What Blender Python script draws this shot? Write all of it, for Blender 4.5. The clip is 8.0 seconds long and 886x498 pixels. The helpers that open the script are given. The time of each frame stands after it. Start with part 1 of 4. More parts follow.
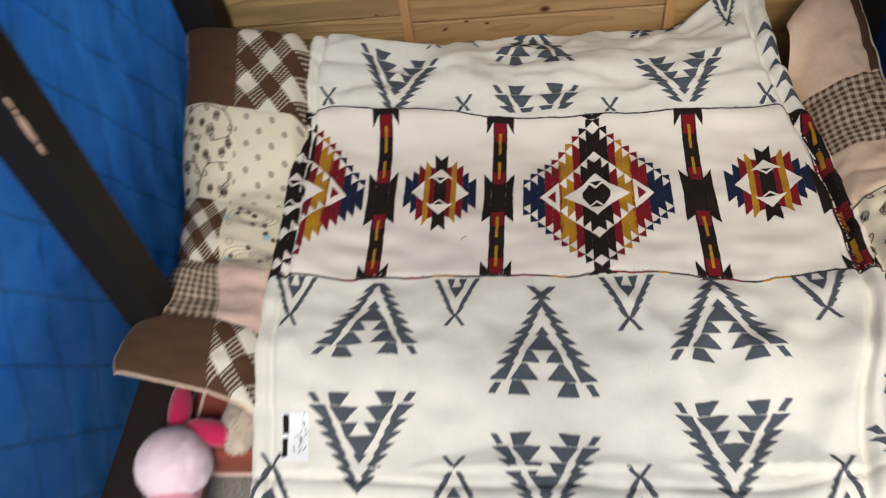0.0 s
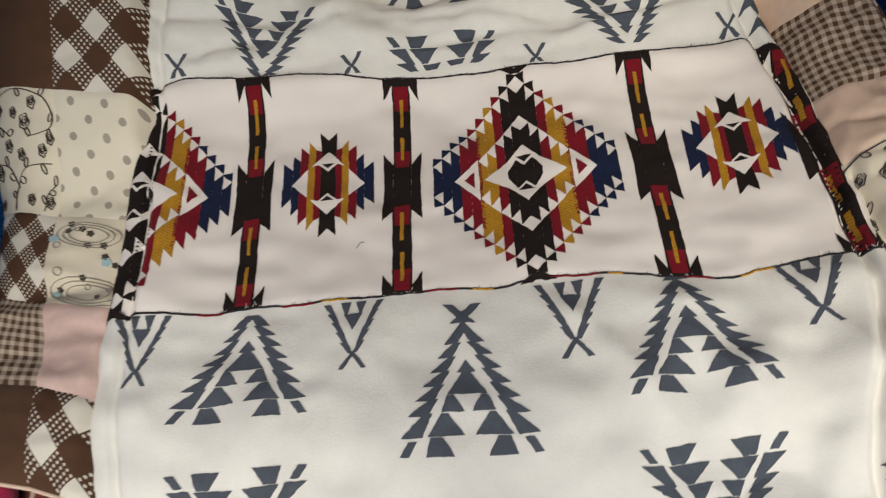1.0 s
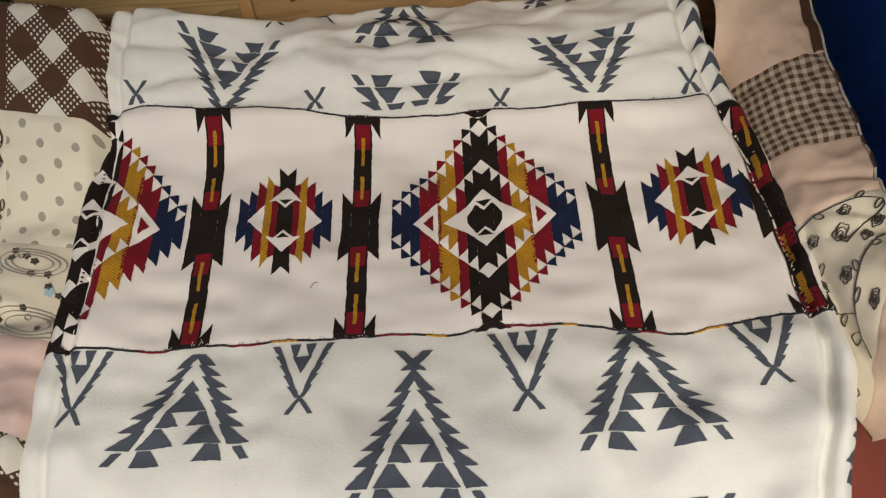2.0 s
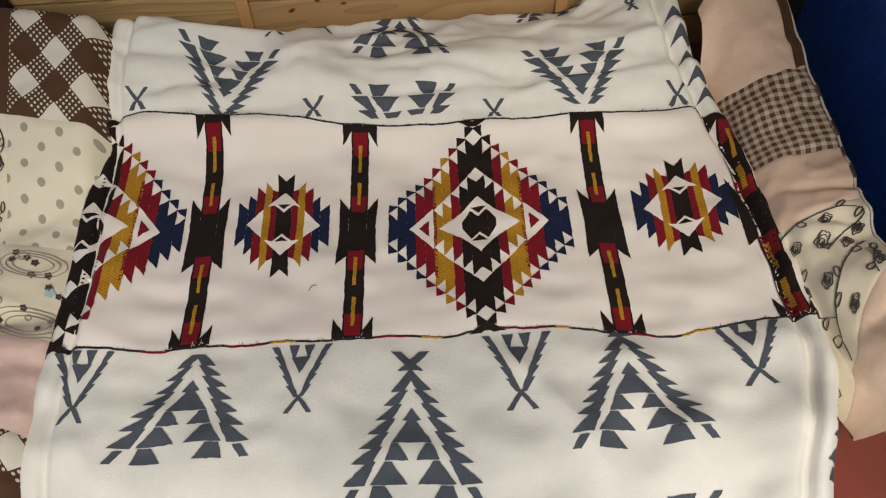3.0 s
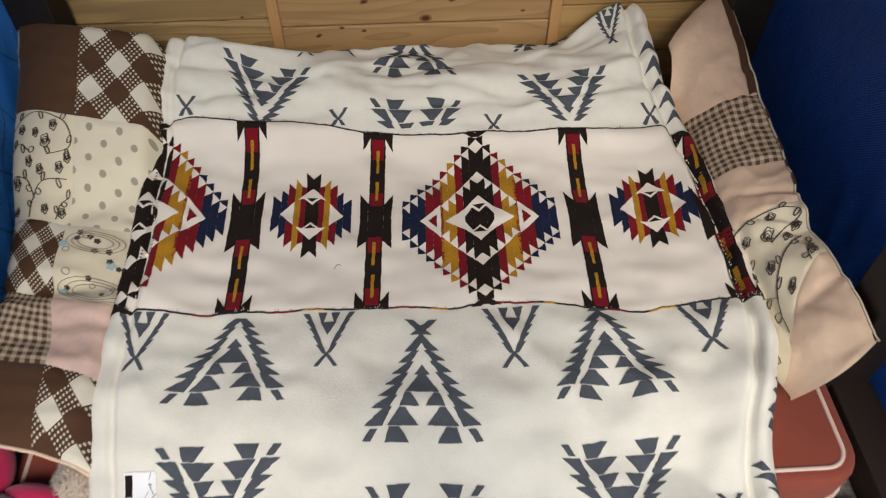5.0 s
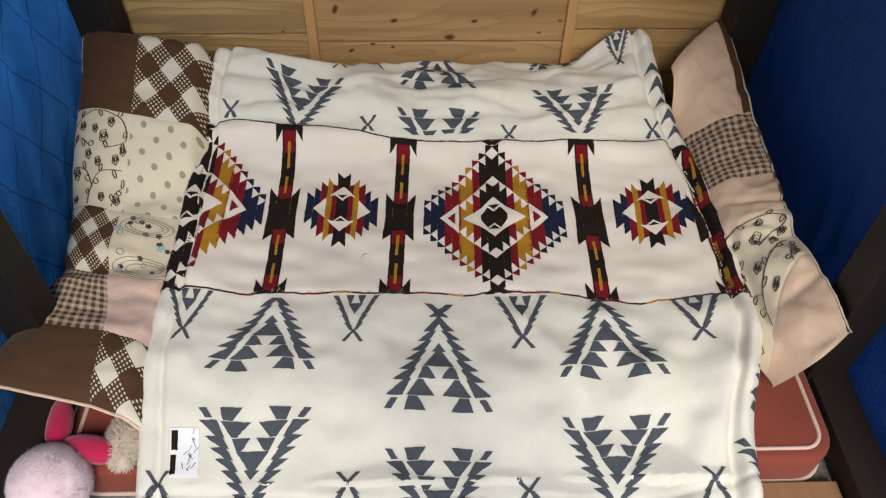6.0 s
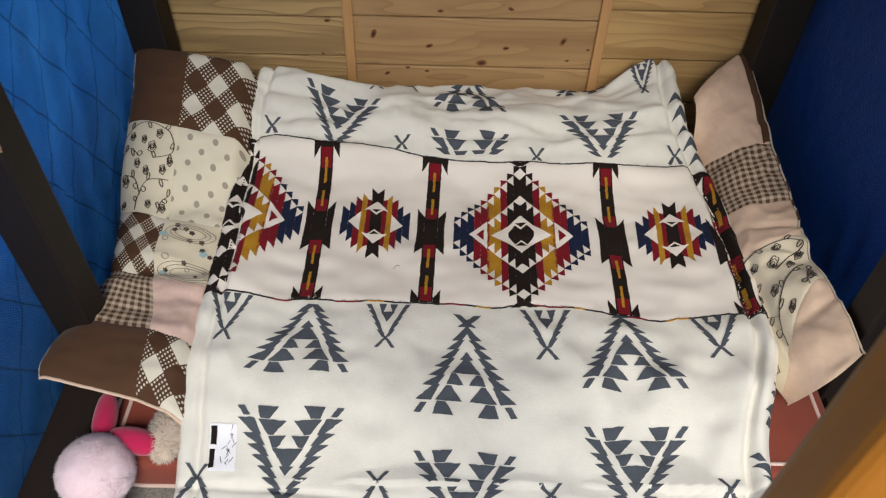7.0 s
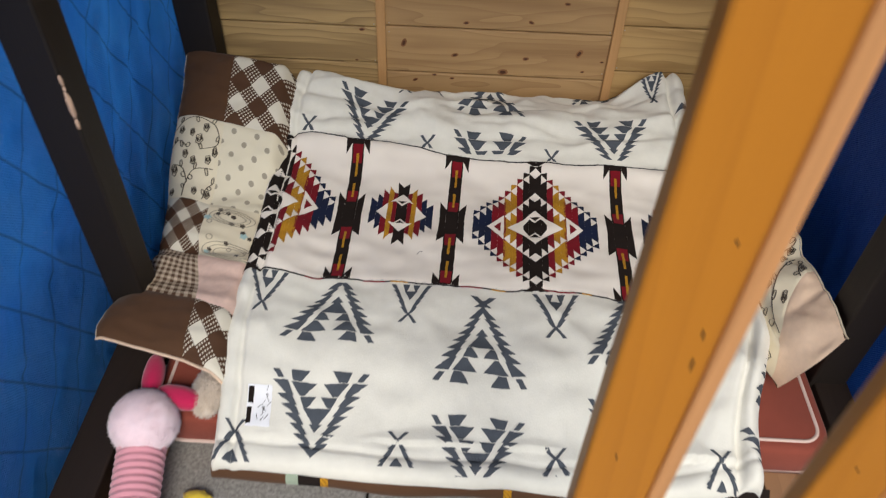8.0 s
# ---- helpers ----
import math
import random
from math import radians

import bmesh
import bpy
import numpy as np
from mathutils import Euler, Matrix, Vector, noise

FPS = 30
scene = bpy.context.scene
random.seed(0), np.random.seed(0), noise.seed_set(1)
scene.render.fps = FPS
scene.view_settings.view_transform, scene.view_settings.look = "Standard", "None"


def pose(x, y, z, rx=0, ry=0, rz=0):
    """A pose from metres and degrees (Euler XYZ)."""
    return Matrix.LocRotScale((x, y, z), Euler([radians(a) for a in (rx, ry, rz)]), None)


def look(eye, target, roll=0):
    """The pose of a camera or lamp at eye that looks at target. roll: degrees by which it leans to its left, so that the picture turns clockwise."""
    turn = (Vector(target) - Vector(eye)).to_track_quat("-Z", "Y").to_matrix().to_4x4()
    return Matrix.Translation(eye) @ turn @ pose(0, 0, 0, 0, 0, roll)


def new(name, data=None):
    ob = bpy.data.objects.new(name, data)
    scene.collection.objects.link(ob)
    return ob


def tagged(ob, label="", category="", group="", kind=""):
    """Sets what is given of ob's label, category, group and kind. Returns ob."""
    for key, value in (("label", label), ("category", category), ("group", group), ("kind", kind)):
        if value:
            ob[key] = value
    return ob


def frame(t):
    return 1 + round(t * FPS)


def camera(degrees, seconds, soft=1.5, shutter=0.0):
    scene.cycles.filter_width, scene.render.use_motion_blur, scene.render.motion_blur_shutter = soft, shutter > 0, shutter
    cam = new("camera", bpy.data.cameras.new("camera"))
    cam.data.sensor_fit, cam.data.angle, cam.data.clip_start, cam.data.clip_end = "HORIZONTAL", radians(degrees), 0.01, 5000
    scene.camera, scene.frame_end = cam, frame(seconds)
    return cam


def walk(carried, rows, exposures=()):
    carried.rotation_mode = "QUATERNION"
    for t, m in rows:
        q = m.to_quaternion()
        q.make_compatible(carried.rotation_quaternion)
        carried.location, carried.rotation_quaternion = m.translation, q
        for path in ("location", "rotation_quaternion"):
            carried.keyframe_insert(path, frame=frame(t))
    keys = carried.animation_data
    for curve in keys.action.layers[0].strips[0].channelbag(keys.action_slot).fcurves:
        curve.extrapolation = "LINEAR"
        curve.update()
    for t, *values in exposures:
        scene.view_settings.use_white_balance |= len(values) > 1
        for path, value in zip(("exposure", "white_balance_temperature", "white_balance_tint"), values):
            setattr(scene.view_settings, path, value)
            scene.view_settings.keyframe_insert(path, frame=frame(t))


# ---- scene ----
from mathutils.geometry import tessellate_polygon as tessellate

cam = camera(61.5, 8.0, soft=1.2, shutter=0.5)
PATH = [
    (0.0, (0.043, -0.668, 0.99), (-0.178, 0.605, -0.536), -9.8),
    (0.2, (0.051, -0.588, 0.950), (-0.152, 0.671, -0.590), -11.8),
    (0.5, (0.056, -0.511, 0.904), (-0.122, 0.68, -0.693), -13.9),
    (0.7, (0.081, -0.475, 0.873), (-0.075, 0.676, -0.756), -14.0),
    (1, (0.092, -0.439, 0.845), (-0.012, 0.687, -0.804), -11.0),
    (1.5, (0.102, -0.423, 0.837), (0.053, 0.724, -0.801), -6.7),
    (2, (0.108, -0.414, 0.849), (0.095, 0.758, -0.771), -4.9),
    (3.5, (0.082, -0.454, 0.867), (0.131, 0.76, -0.721), -1.9),
    (4, (0.073, -0.473, 0.883), (0.139, 0.761, -0.69), -1.0),
    (4.5, (0.065, -0.509, 0.907), (0.147, 0.746, -0.648), -0.1),
    (5.8, (0.045, -0.683, 0.992), (0.101, 0.632, -0.515), 0.7),
    (6, (0.04, -0.688, 0.995), (0.094, 0.64, -0.5), 1.1),
    (6.5, (0.028, -0.703, 1.009), (0.066, 0.65, -0.462), 1.4),
    (7, (0.012, -0.736, 1.022), (0.032, 0.641, -0.428), 1.8),
    (7.5, (0.003, -0.772, 1.034), (0.0, 0.626, -0.397), 2.0),
    (7.7, (0.004, -0.790, 1.045), (-0.006, 0.614, -0.380), 2.0),
    (8, (0.006, -0.853, 1.057), (-0.018, 0.567, -0.352), 2.2),
]
walk(cam, [(t, look(eye, target, roll)) for t, eye, target, roll in PATH],
     exposures=((0.0, 0.34, 6500.0, 8.0), (0.5, 0.24, 6450.0, 8.0), (1.0, 0.17, 6500.0, 8.0), (2.0, 0.15, 6750.0, 8.0), (4.5, 0.18, 6650.0, 8.0), (6.0, 0.26, 6550.0, 8.0), (8.0, 0.24, 6400.0, 8.0)))

# ---- world and light ----
world = bpy.data.worlds.new("world")
scene.world = world
world.use_nodes = True
wn = world.node_tree
sky = wn.nodes.new("ShaderNodeTexSky")
sky.sky_type = "NISHITA"
sky.sun_disc = False
sky.sun_elevation, sky.sun_rotation = radians(44), radians(189)
sky.air_density, sky.dust_density = 1.0, 2.0
wn.links.new(sky.outputs["Color"], wn.nodes["Background"].inputs["Color"])
wn.nodes["Background"].inputs["Strength"].default_value = 0.15
sun_data = bpy.data.lights.new("sun", "SUN")
sun_data.energy, sun_data.angle, sun_data.color = 1.9, radians(24), (1.0, 0.95, 0.88)
sun = new("sun", sun_data)
sun.matrix_world = look((0.40, -2.4, 2.35), (0, 0, 0))


# ---- materials ----
def mat(name, color, rough=0.8, spec=0.3, metal=0.0):
    m = bpy.data.materials.new(name)
    m.use_nodes = True
    b = m.node_tree.nodes["Principled BSDF"]
    b.inputs["Base Color"].default_value = (*color, 1)
    b.inputs["Roughness"].default_value = rough
    b.inputs["Specular IOR Level"].default_value = spec
    b.inputs["Metallic"].default_value = metal
    return m


class Nodes:
    """Short hand for building node trees."""

    def __init__(self, m):
        self.t = m.node_tree
        self.b = self.t.nodes["Principled BSDF"]

    def add(self, kind, **inputs):
        n = self.t.nodes.new(kind)
        for k, v in inputs.items():
            n.inputs[k.replace("_", " ")].default_value = v
        return n

    def link(self, a, b):
        self.t.links.new(a, b)

    def coord(self, which="Object"):
        return self.add("ShaderNodeTexCoord").outputs[which]

    def mapped(self, source, scale=(1, 1, 1), rot=(0, 0, 0)):
        n = self.add("ShaderNodeMapping")
        n.inputs["Scale"].default_value, n.inputs["Rotation"].default_value = scale, rot
        self.link(source, n.inputs["Vector"])
        return n.outputs["Vector"]

    def noise(self, vec, scale, detail=4.0, rough=0.6):
        n = self.add("ShaderNodeTexNoise", Scale=scale, Detail=detail, Roughness=rough)
        self.link(vec, n.inputs["Vector"])
        return n.outputs["Fac"]

    def math(self, op, a, b=0.0, c=0.0):
        n = self.add("ShaderNodeMath")
        n.operation = op
        for k, v in enumerate((a, b, c)):
            if isinstance(v, (int, float)):
                n.inputs[k].default_value = v
            else:
                self.link(v, n.inputs[k])
        return n.outputs[0]

    def ramp(self, fac, stops):
        n = self.add("ShaderNodeValToRGB")
        while len(n.color_ramp.elements) < len(stops):
            n.color_ramp.elements.new(0.5)
        for e, (p, c) in zip(n.color_ramp.elements, stops):
            e.position, e.color = p, (*c, 1)
        self.link(fac, n.inputs["Fac"])
        return n.outputs["Color"]

    def mix(self, fac, a, b, mode="MIX"):
        n = self.add("ShaderNodeMix")
        n.data_type, n.blend_type = "RGBA", mode
        for k, v in ((0, fac), (6, a), (7, b)):
            if isinstance(v, tuple):
                n.inputs[k].default_value = (*v, 1)
            elif isinstance(v, (int, float)):
                n.inputs[k].default_value = v
            else:
                self.link(v, n.inputs[k])
        return n.outputs[2]

    def bump(self, height, strength=0.3, distance=0.001):
        n = self.add("ShaderNodeBump", Strength=strength, Distance=distance)
        self.link(height, n.inputs["Height"])
        self.link(n.outputs["Normal"], self.b.inputs["Normal"])

    def color(self, c):
        self.link(c, self.b.inputs["Base Color"])


def cloth(name, color, weave=900.0, vary=0.12, rough=0.92, sheen=0.2, lump=30.0):
    """Woven or fleecy cloth with a fine relief and a faint unevenness of colour."""
    m = mat(name, color, rough, 0.15)
    n = Nodes(m)
    v = n.coord()
    big, fine = n.noise(v, lump, 3), n.noise(v, weave, 2)
    dark = tuple(c * (1 - vary) for c in color)
    light = tuple(min(1, c * (1 + vary)) for c in color)
    c = n.mix(big, dark, light)
    c = n.mix(n.math("MULTIPLY", fine, 0.35), c, dark)
    n.color(c)
    n.b.inputs["Sheen Weight"].default_value = sheen
    n.bump(n.math("ADD", fine, n.math("MULTIPLY", big, 0.6)), 0.35, 0.0012)
    return m


FLEECE = cloth("cream_fleece", (0.725, 0.70, 0.615), 420, 0.09, 0.97, 0.35, 48)
FLEECE_GREY = cloth("grey_print", (0.078, 0.088, 0.103), 420, 0.3, 0.97, 0.0, 60)
BAND = cloth("band_cotton", (0.765, 0.70, 0.62), 1400, 0.04, 0.9, 0.1, 18)
INK = cloth("dark_brown_print", (0.015, 0.010, 0.008), 900, 0.2, 0.9, 0.0)
CRIMSON = cloth("crimson_print", (0.165, 0.006, 0.012), 900, 0.15, 0.9, 0.05)
NAVY = cloth("navy_print", (0.008, 0.013, 0.038), 900, 0.2, 0.9, 0.05)
OCHRE = cloth("ochre_print", (0.44, 0.215, 0.015), 700, 0.15, 0.9, 0.05)


def hatch(m, dark):
    """Fine slanting stitches of a darker thread."""
    n = Nodes(m)
    sep = n.add("ShaderNodeSeparateXYZ")
    n.link(n.coord(), sep.inputs[0])
    line = n.math("FRACT", n.math("MULTIPLY", n.math("ADD", n.math("MULTIPLY", sep.outputs[0], 0.6), sep.outputs[1]), 250.0))
    gaps = n.math("GREATER_THAN", n.noise(n.coord(), 700, 2), 0.46)
    hit = n.math("MULTIPLY", n.math("LESS_THAN", line, 0.30), gaps)
    old = n.b.inputs["Base Color"].links[0].from_socket
    n.color(n.mix(n.math("MULTIPLY", hit, 0.75), old, dark))


hatch(OCHRE, (0.10, 0.045, 0.006))
BROWN = cloth("brown_cotton", (0.085, 0.041, 0.020), 1200, 0.1, 0.85, 0.1)
PINK = cloth("pink_cotton", (0.72, 0.53, 0.385), 1200, 0.12, 0.85, 0.1, 110)
ROSE = cloth("rose_cotton", (0.76, 0.54, 0.45), 1200, 0.14, 0.85, 0.1, 130)
CREAM = cloth("cream_cotton", (0.70, 0.62, 0.46), 1200, 0.06, 0.85, 0.1)
TAUPE = cloth("taupe_print", (0.30, 0.26, 0.20), 1200, 0.1)
LINE = cloth("line_print", (0.055, 0.042, 0.032), 1200, 0.1)
TEAL = cloth("pale_teal_print", (0.35, 0.50, 0.50), 1200, 0.1)
RED_MAT = cloth("brick_red_cotton", (0.23, 0.055, 0.035), 1100, 0.12, 0.8, 0.1)
PIPING = cloth("cream_piping", (0.66, 0.50, 0.43), 900, 0.08)
HOT_PINK = cloth("hot_pink_plush", (0.47, 0.015, 0.075), 500, 0.15, 0.95, 0.4)
FLUFF = cloth("pale_pink_fluff", (0.87, 0.68, 0.72), 260, 0.14, 1.0, 0.6, 60)
RIB_PINK = cloth("pink_plush", (0.74, 0.33, 0.38), 500, 0.1, 0.95, 0.4)
BEIGE_FUR = cloth("beige_fur", (0.60, 0.50, 0.40), 220, 0.2, 1.0, 0.5)
YELLOW = cloth("yellow_plush", (0.72, 0.52, 0.05), 500, 0.1)
SAGE = cloth("sage_print", (0.30, 0.36, 0.27), 900, 0.1)
LABEL_WHITE = cloth("label_satin", (0.82, 0.82, 0.84), 1500, 0.03, 0.5, 0.0)
THREAD = cloth("dark_thread", (0.015, 0.012, 0.014), 1500, 0.3)


def wood(name, pale, dark, axis=0, rough=0.55, ring=26.0, lines=60.0, figure=0.6, vary=0.3):
    """Sawn wood: growth lines along one axis, bent by slow noise, with fine pores between them.
    Each piece is cut elsewhere from the tree by its random number."""
    m = mat(name, pale, rough, 0.35)
    n = Nodes(m)
    info = n.add("ShaderNodeObjectInfo").outputs["Random"]
    shift = n.add("ShaderNodeCombineXYZ")
    for k in range(3):
        n.link(n.math("MULTIPLY", info, 3.7 + 1.1 * k), shift.inputs[k])
    add = n.add("ShaderNodeVectorMath")
    n.link(n.coord(), add.inputs[0])
    n.link(shift.outputs[0], add.inputs[1])
    v = add.outputs[0]
    slow = n.noise(n.mapped(v, tuple(0.16 if k == axis else 1.0 for k in range(3))), ring * 0.5, 2, 0.45)
    sep = n.add("ShaderNodeSeparateXYZ")
    n.link(v, sep.inputs[0])
    cross = sep.outputs[2] if axis != 2 else sep.outputs[0]
    phase = n.math("FRACT", n.math("ADD", n.math("MULTIPLY", cross, lines), n.math("MULTIPLY", slow, 9.0)))
    late = n.math("POWER", phase, 3.0)
    fine = n.noise(n.mapped(v, tuple(0.03 if k == axis else 1.0 for k in range(3))), 520, 2)
    heart = n.noise(n.mapped(v, tuple(0.07 if k == axis else 1.0 for k in range(3))), 26.0, 3, 0.5)
    mid = tuple(0.45 * a + 0.55 * b for a, b in zip(pale, dark))
    c = n.mix(n.math("MINIMUM", n.math("MAXIMUM", n.math("MULTIPLY", n.math("SUBTRACT", heart, 0.50), 7.0 * figure), 0.0), 0.9), pale, mid)
    c = n.mix(n.math("MULTIPLY", late, figure), c, mid)
    c = n.mix(n.math("MULTIPLY", fine, 0.22), c, dark)
    c = n.mix(n.math("MULTIPLY", info, vary), c, tuple(a * 0.7 for a in pale))
    n.color(c)
    n.bump(n.math("ADD", fine, n.math("MULTIPLY", late, 0.5)), 0.25, 0.0008)
    return m


PINE = wood("pine_plank", (0.46, 0.29, 0.13), (0.19, 0.09, 0.035), 0, lines=42, figure=0.7)
PINE_FIGURED = wood("figured_pine_plank", (0.55, 0.37, 0.16), (0.085, 0.038, 0.018), 0, lines=55, figure=1.2)
PINE_YELLOW = wood("yellow_pine_plank", (0.54, 0.35, 0.14), (0.22, 0.11, 0.035), 0, lines=38, figure=0.9, vary=0.15)
PINE_V = wood("pine_batten", (0.55, 0.31, 0.125), (0.30, 0.14, 0.05), 2, lines=120, figure=0.3)
KNOT = wood("pine_knot", (0.09, 0.032, 0.012), (0.02, 0.008, 0.004), 1, ring=90, lines=500)
HALO = wood("knot_halo", (0.27, 0.125, 0.05), (0.13, 0.05, 0.02), 0, lines=90, figure=0.8)
DARK_V = wood("dark_stained_post", (0.014, 0.009, 0.006), (0.005, 0.004, 0.003), 2, 0.6, lines=150)
DARK_Y = wood("dark_stained_sill", (0.024, 0.014, 0.009), (0.007, 0.005, 0.004), 1, 0.65, lines=150)
ORANGE = wood("varnished_slat", (0.45, 0.17, 0.014), (0.26, 0.08, 0.006), 2, 0.42, ring=14, lines=55, figure=0.4)
RAW = wood("bare_wood", (0.62, 0.42, 0.30), (0.35, 0.2, 0.12), 2, lines=200)
# Paler slat wood: sky light on the rounded edge, put into the colour.
LIT_EDGE = wood("lit_slat_edge", (0.58, 0.28, 0.11), (0.25, 0.11, 0.04), 2, 0.4, lines=200)
TAN_BOARD = wood("tan_board", (0.36, 0.20, 0.10), (0.2, 0.1, 0.05), 1)


def tarp_material(name, crease, mark, dark, light, through_light):
    """Blue woven sheet: fine weave, darker diagonal reinforcing threads, some light through it."""
    m = mat(name, (0.01, 0.075, 0.30), 0.36, 0.85)
    n = Nodes(m)
    uv = n.coord("UV")
    sep = n.add("ShaderNodeSeparateXYZ")
    n.link(uv, sep.inputs[0])
    wob = n.noise(uv, 5.0, 2)
    u, v = sep.outputs[0], sep.outputs[1]
    lines = None
    for a, b in ((1.0, 0.62), (1.0, -0.85)):
        q = n.math("ADD", n.math("MULTIPLY", u, a / 0.105), n.math("MULTIPLY", v, b / 0.105))
        q = n.math("ADD", q, n.math("MULTIPLY", wob, 0.14))
        d = n.math("ABSOLUTE", n.math("SUBTRACT", n.math("FRACT", q), 0.5))
        line = n.math("SMOOTH_MIN", 1.0, n.math("MAXIMUM", 0.0, n.math("SUBTRACT", 1.0, n.math("DIVIDE", d, 0.032))), 0.1)
        lines = line if lines is None else n.math("MAXIMUM", lines, line)
    weave = n.math("MULTIPLY", n.math("SINE", n.math("MULTIPLY", u, 1300.0)), n.math("SINE", n.math("MULTIPLY", v, 1300.0)))
    blot, crumple = n.noise(uv, 7.0, 4), n.noise(n.mapped(uv, (1.0, 0.6, 1.0)), 22.0, 5, 0.65)
    c = n.mix(blot, dark, light)
    c = n.mix(n.math("MULTIPLY", lines, mark), c, (0.004, 0.025, 0.12))
    c = n.mix(n.math("MULTIPLY", n.math("MAXIMUM", weave, 0.0), 0.22), c, (0.15, 0.44, 0.88))
    n.color(c)
    n.bump(n.math("ADD", n.math("ADD", n.math("MULTIPLY", weave, 0.13), n.math("MULTIPLY", lines, -0.10)), n.math("MULTIPLY", crumple, 2.2)), 1.0, crease)
    n.link(n.math("ADD", 0.10, n.math("MULTIPLY", blot, 0.22)), n.b.inputs["Roughness"])
    trans = n.add("ShaderNodeBsdfTranslucent")
    n.link(c, trans.inputs["Color"])
    mixer = n.add("ShaderNodeMixShader", Fac=through_light)
    out = n.t.nodes["Material Output"]
    n.link(n.b.outputs[0], mixer.inputs[1])
    n.link(trans.outputs[0], mixer.inputs[2])
    n.link(mixer.outputs[0], out.inputs["Surface"])
    return m


# Same blue sheet twice: colours raised for the lit side, darkened for the shaded.
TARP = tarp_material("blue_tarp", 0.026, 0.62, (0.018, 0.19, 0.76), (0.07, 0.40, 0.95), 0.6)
TARP_TAUT_SHADED = tarp_material("taut_shaded_blue_tarp", 0.006, 0.12, (0.009, 0.055, 0.34), (0.020, 0.10, 0.48), 0.38)


def stone_material():
    m = mat("grey_stone", (0.25, 0.235, 0.21), 0.85, 0.25)
    n = Nodes(m)
    v = n.coord()
    a, b = n.noise(v, 25, 4), n.noise(v, 190, 5, 0.75)
    c = n.ramp(b, [(0.3, (0.10, 0.092, 0.08)), (0.48, (0.25, 0.235, 0.21)), (0.7, (0.42, 0.40, 0.36))])
    n.color(n.mix(n.math("MULTIPLY", a, 0.5), c, (0.20, 0.185, 0.165)))
    n.bump(b, 0.6, 0.0015)
    return m


STONE = stone_material()
NAIL = mat("steel_nail", (0.45, 0.42, 0.38), 0.4, 0.5, 1.0)
JOINT = mat("joint_dark", (0.02, 0.018, 0.016), 0.95)
SOIL = cloth("bare_earth", (0.22, 0.19, 0.16), 60, 0.3, 1.0, 0.0, 3)


# ---- mesh helpers ----
def part(name, bm, material, parent=None, label="", smooth=False):
    me = bpy.data.meshes.new(name)
    bm.to_mesh(me)
    bm.free()
    me.materials.append(material)
    if smooth:
        me.polygons.foreach_set("use_smooth", [True] * len(me.polygons))
    ob = new(name, me)
    if parent:
        ob.parent = parent
    if label:
        tagged(ob, label)
    return ob


def raw(name, verts, faces, material, parent=None, label="", smooth=True, uvs=None):
    me = bpy.data.meshes.new(name)
    me.from_pydata([tuple(v) for v in verts], [], faces)
    me.materials.append(material)
    if smooth:
        me.polygons.foreach_set("use_smooth", [True] * len(me.polygons))
    if uvs is not None:
        layer = me.uv_layers.new(name="UVMap")
        idx = np.empty(len(me.loops), dtype=np.int32)
        me.loops.foreach_get("vertex_index", idx)
        layer.data.foreach_set("uv", np.asarray(uvs, dtype=np.float32)[idx].ravel())
    ob = new(name, me)
    if parent:
        ob.parent = parent
    if label:
        tagged(ob, label)
    return ob


def box_bm(lo, hi, bevel=0.004, seg=2, jitter=0.0):
    bm = bmesh.new()
    bmesh.ops.create_cube(bm, size=1)
    for v in bm.verts:
        v.co = Vector([(a + b) / 2 + c * (b - a) for a, b, c in zip(lo, hi, v.co)])
        if jitter:
            v.co += Vector([random.uniform(-jitter, jitter) for _ in range(3)])
    if bevel:
        bmesh.ops.bevel(bm, geom=bm.edges[:], offset=bevel, segments=seg, affect="EDGES", profile=0.5)
    return bm


def blob_bm(center, radii, amp, freq, seed, sub=4):
    bm = bmesh.new()
    bmesh.ops.create_icosphere(bm, subdivisions=sub, radius=1)
    for v in bm.verts:
        d = v.co.normalized()
        r = 1 + amp * noise.noise(d * freq + Vector((seed, 0, 0)))
        v.co = Vector([c + q * k * r for c, q, k in zip(center, d, radii)])
    return bm


def thing(name, label, category, group="", kind=""):
    return tagged(new(name), label, category, group, kind)


def smooth(a, b, v):
    t = min(1.0, max(0.0, (v - a) / (b - a)))
    return t * t * (3 - 2 * t)


def fold(x, y, s, seed=0.0):
    return noise.noise(Vector((x * s, y * s, seed)))


# ---- the shelter ----
def floor_stones():
    """Stone slabs of the floor with one open joint between neighbours."""
    base = tagged(part("floor", box_bm((-1.6, -1.9, -0.08), (1.6, 0.62, -0.012), 0), JOINT), "grey stone slab floor with dark open joints", "floor", kind="structure")
    mesh = None
    for i in range(-4, 5):
        for j in range(-3, 2):
            x0, y0 = -0.103 + 0.4 * i, -0.9 + 0.4 * j
            if mesh is None:
                ob = part("slab", box_bm((0.002, 0.002, -0.05), (0.398, 0.398, 0.0), 0.003, 1), STONE, base)
                mesh = ob.data
            else:
                ob = new("slab", mesh)
                ob.parent = base
            ob.location = (x0, y0, random.uniform(-0.001, 0.0))
    return base


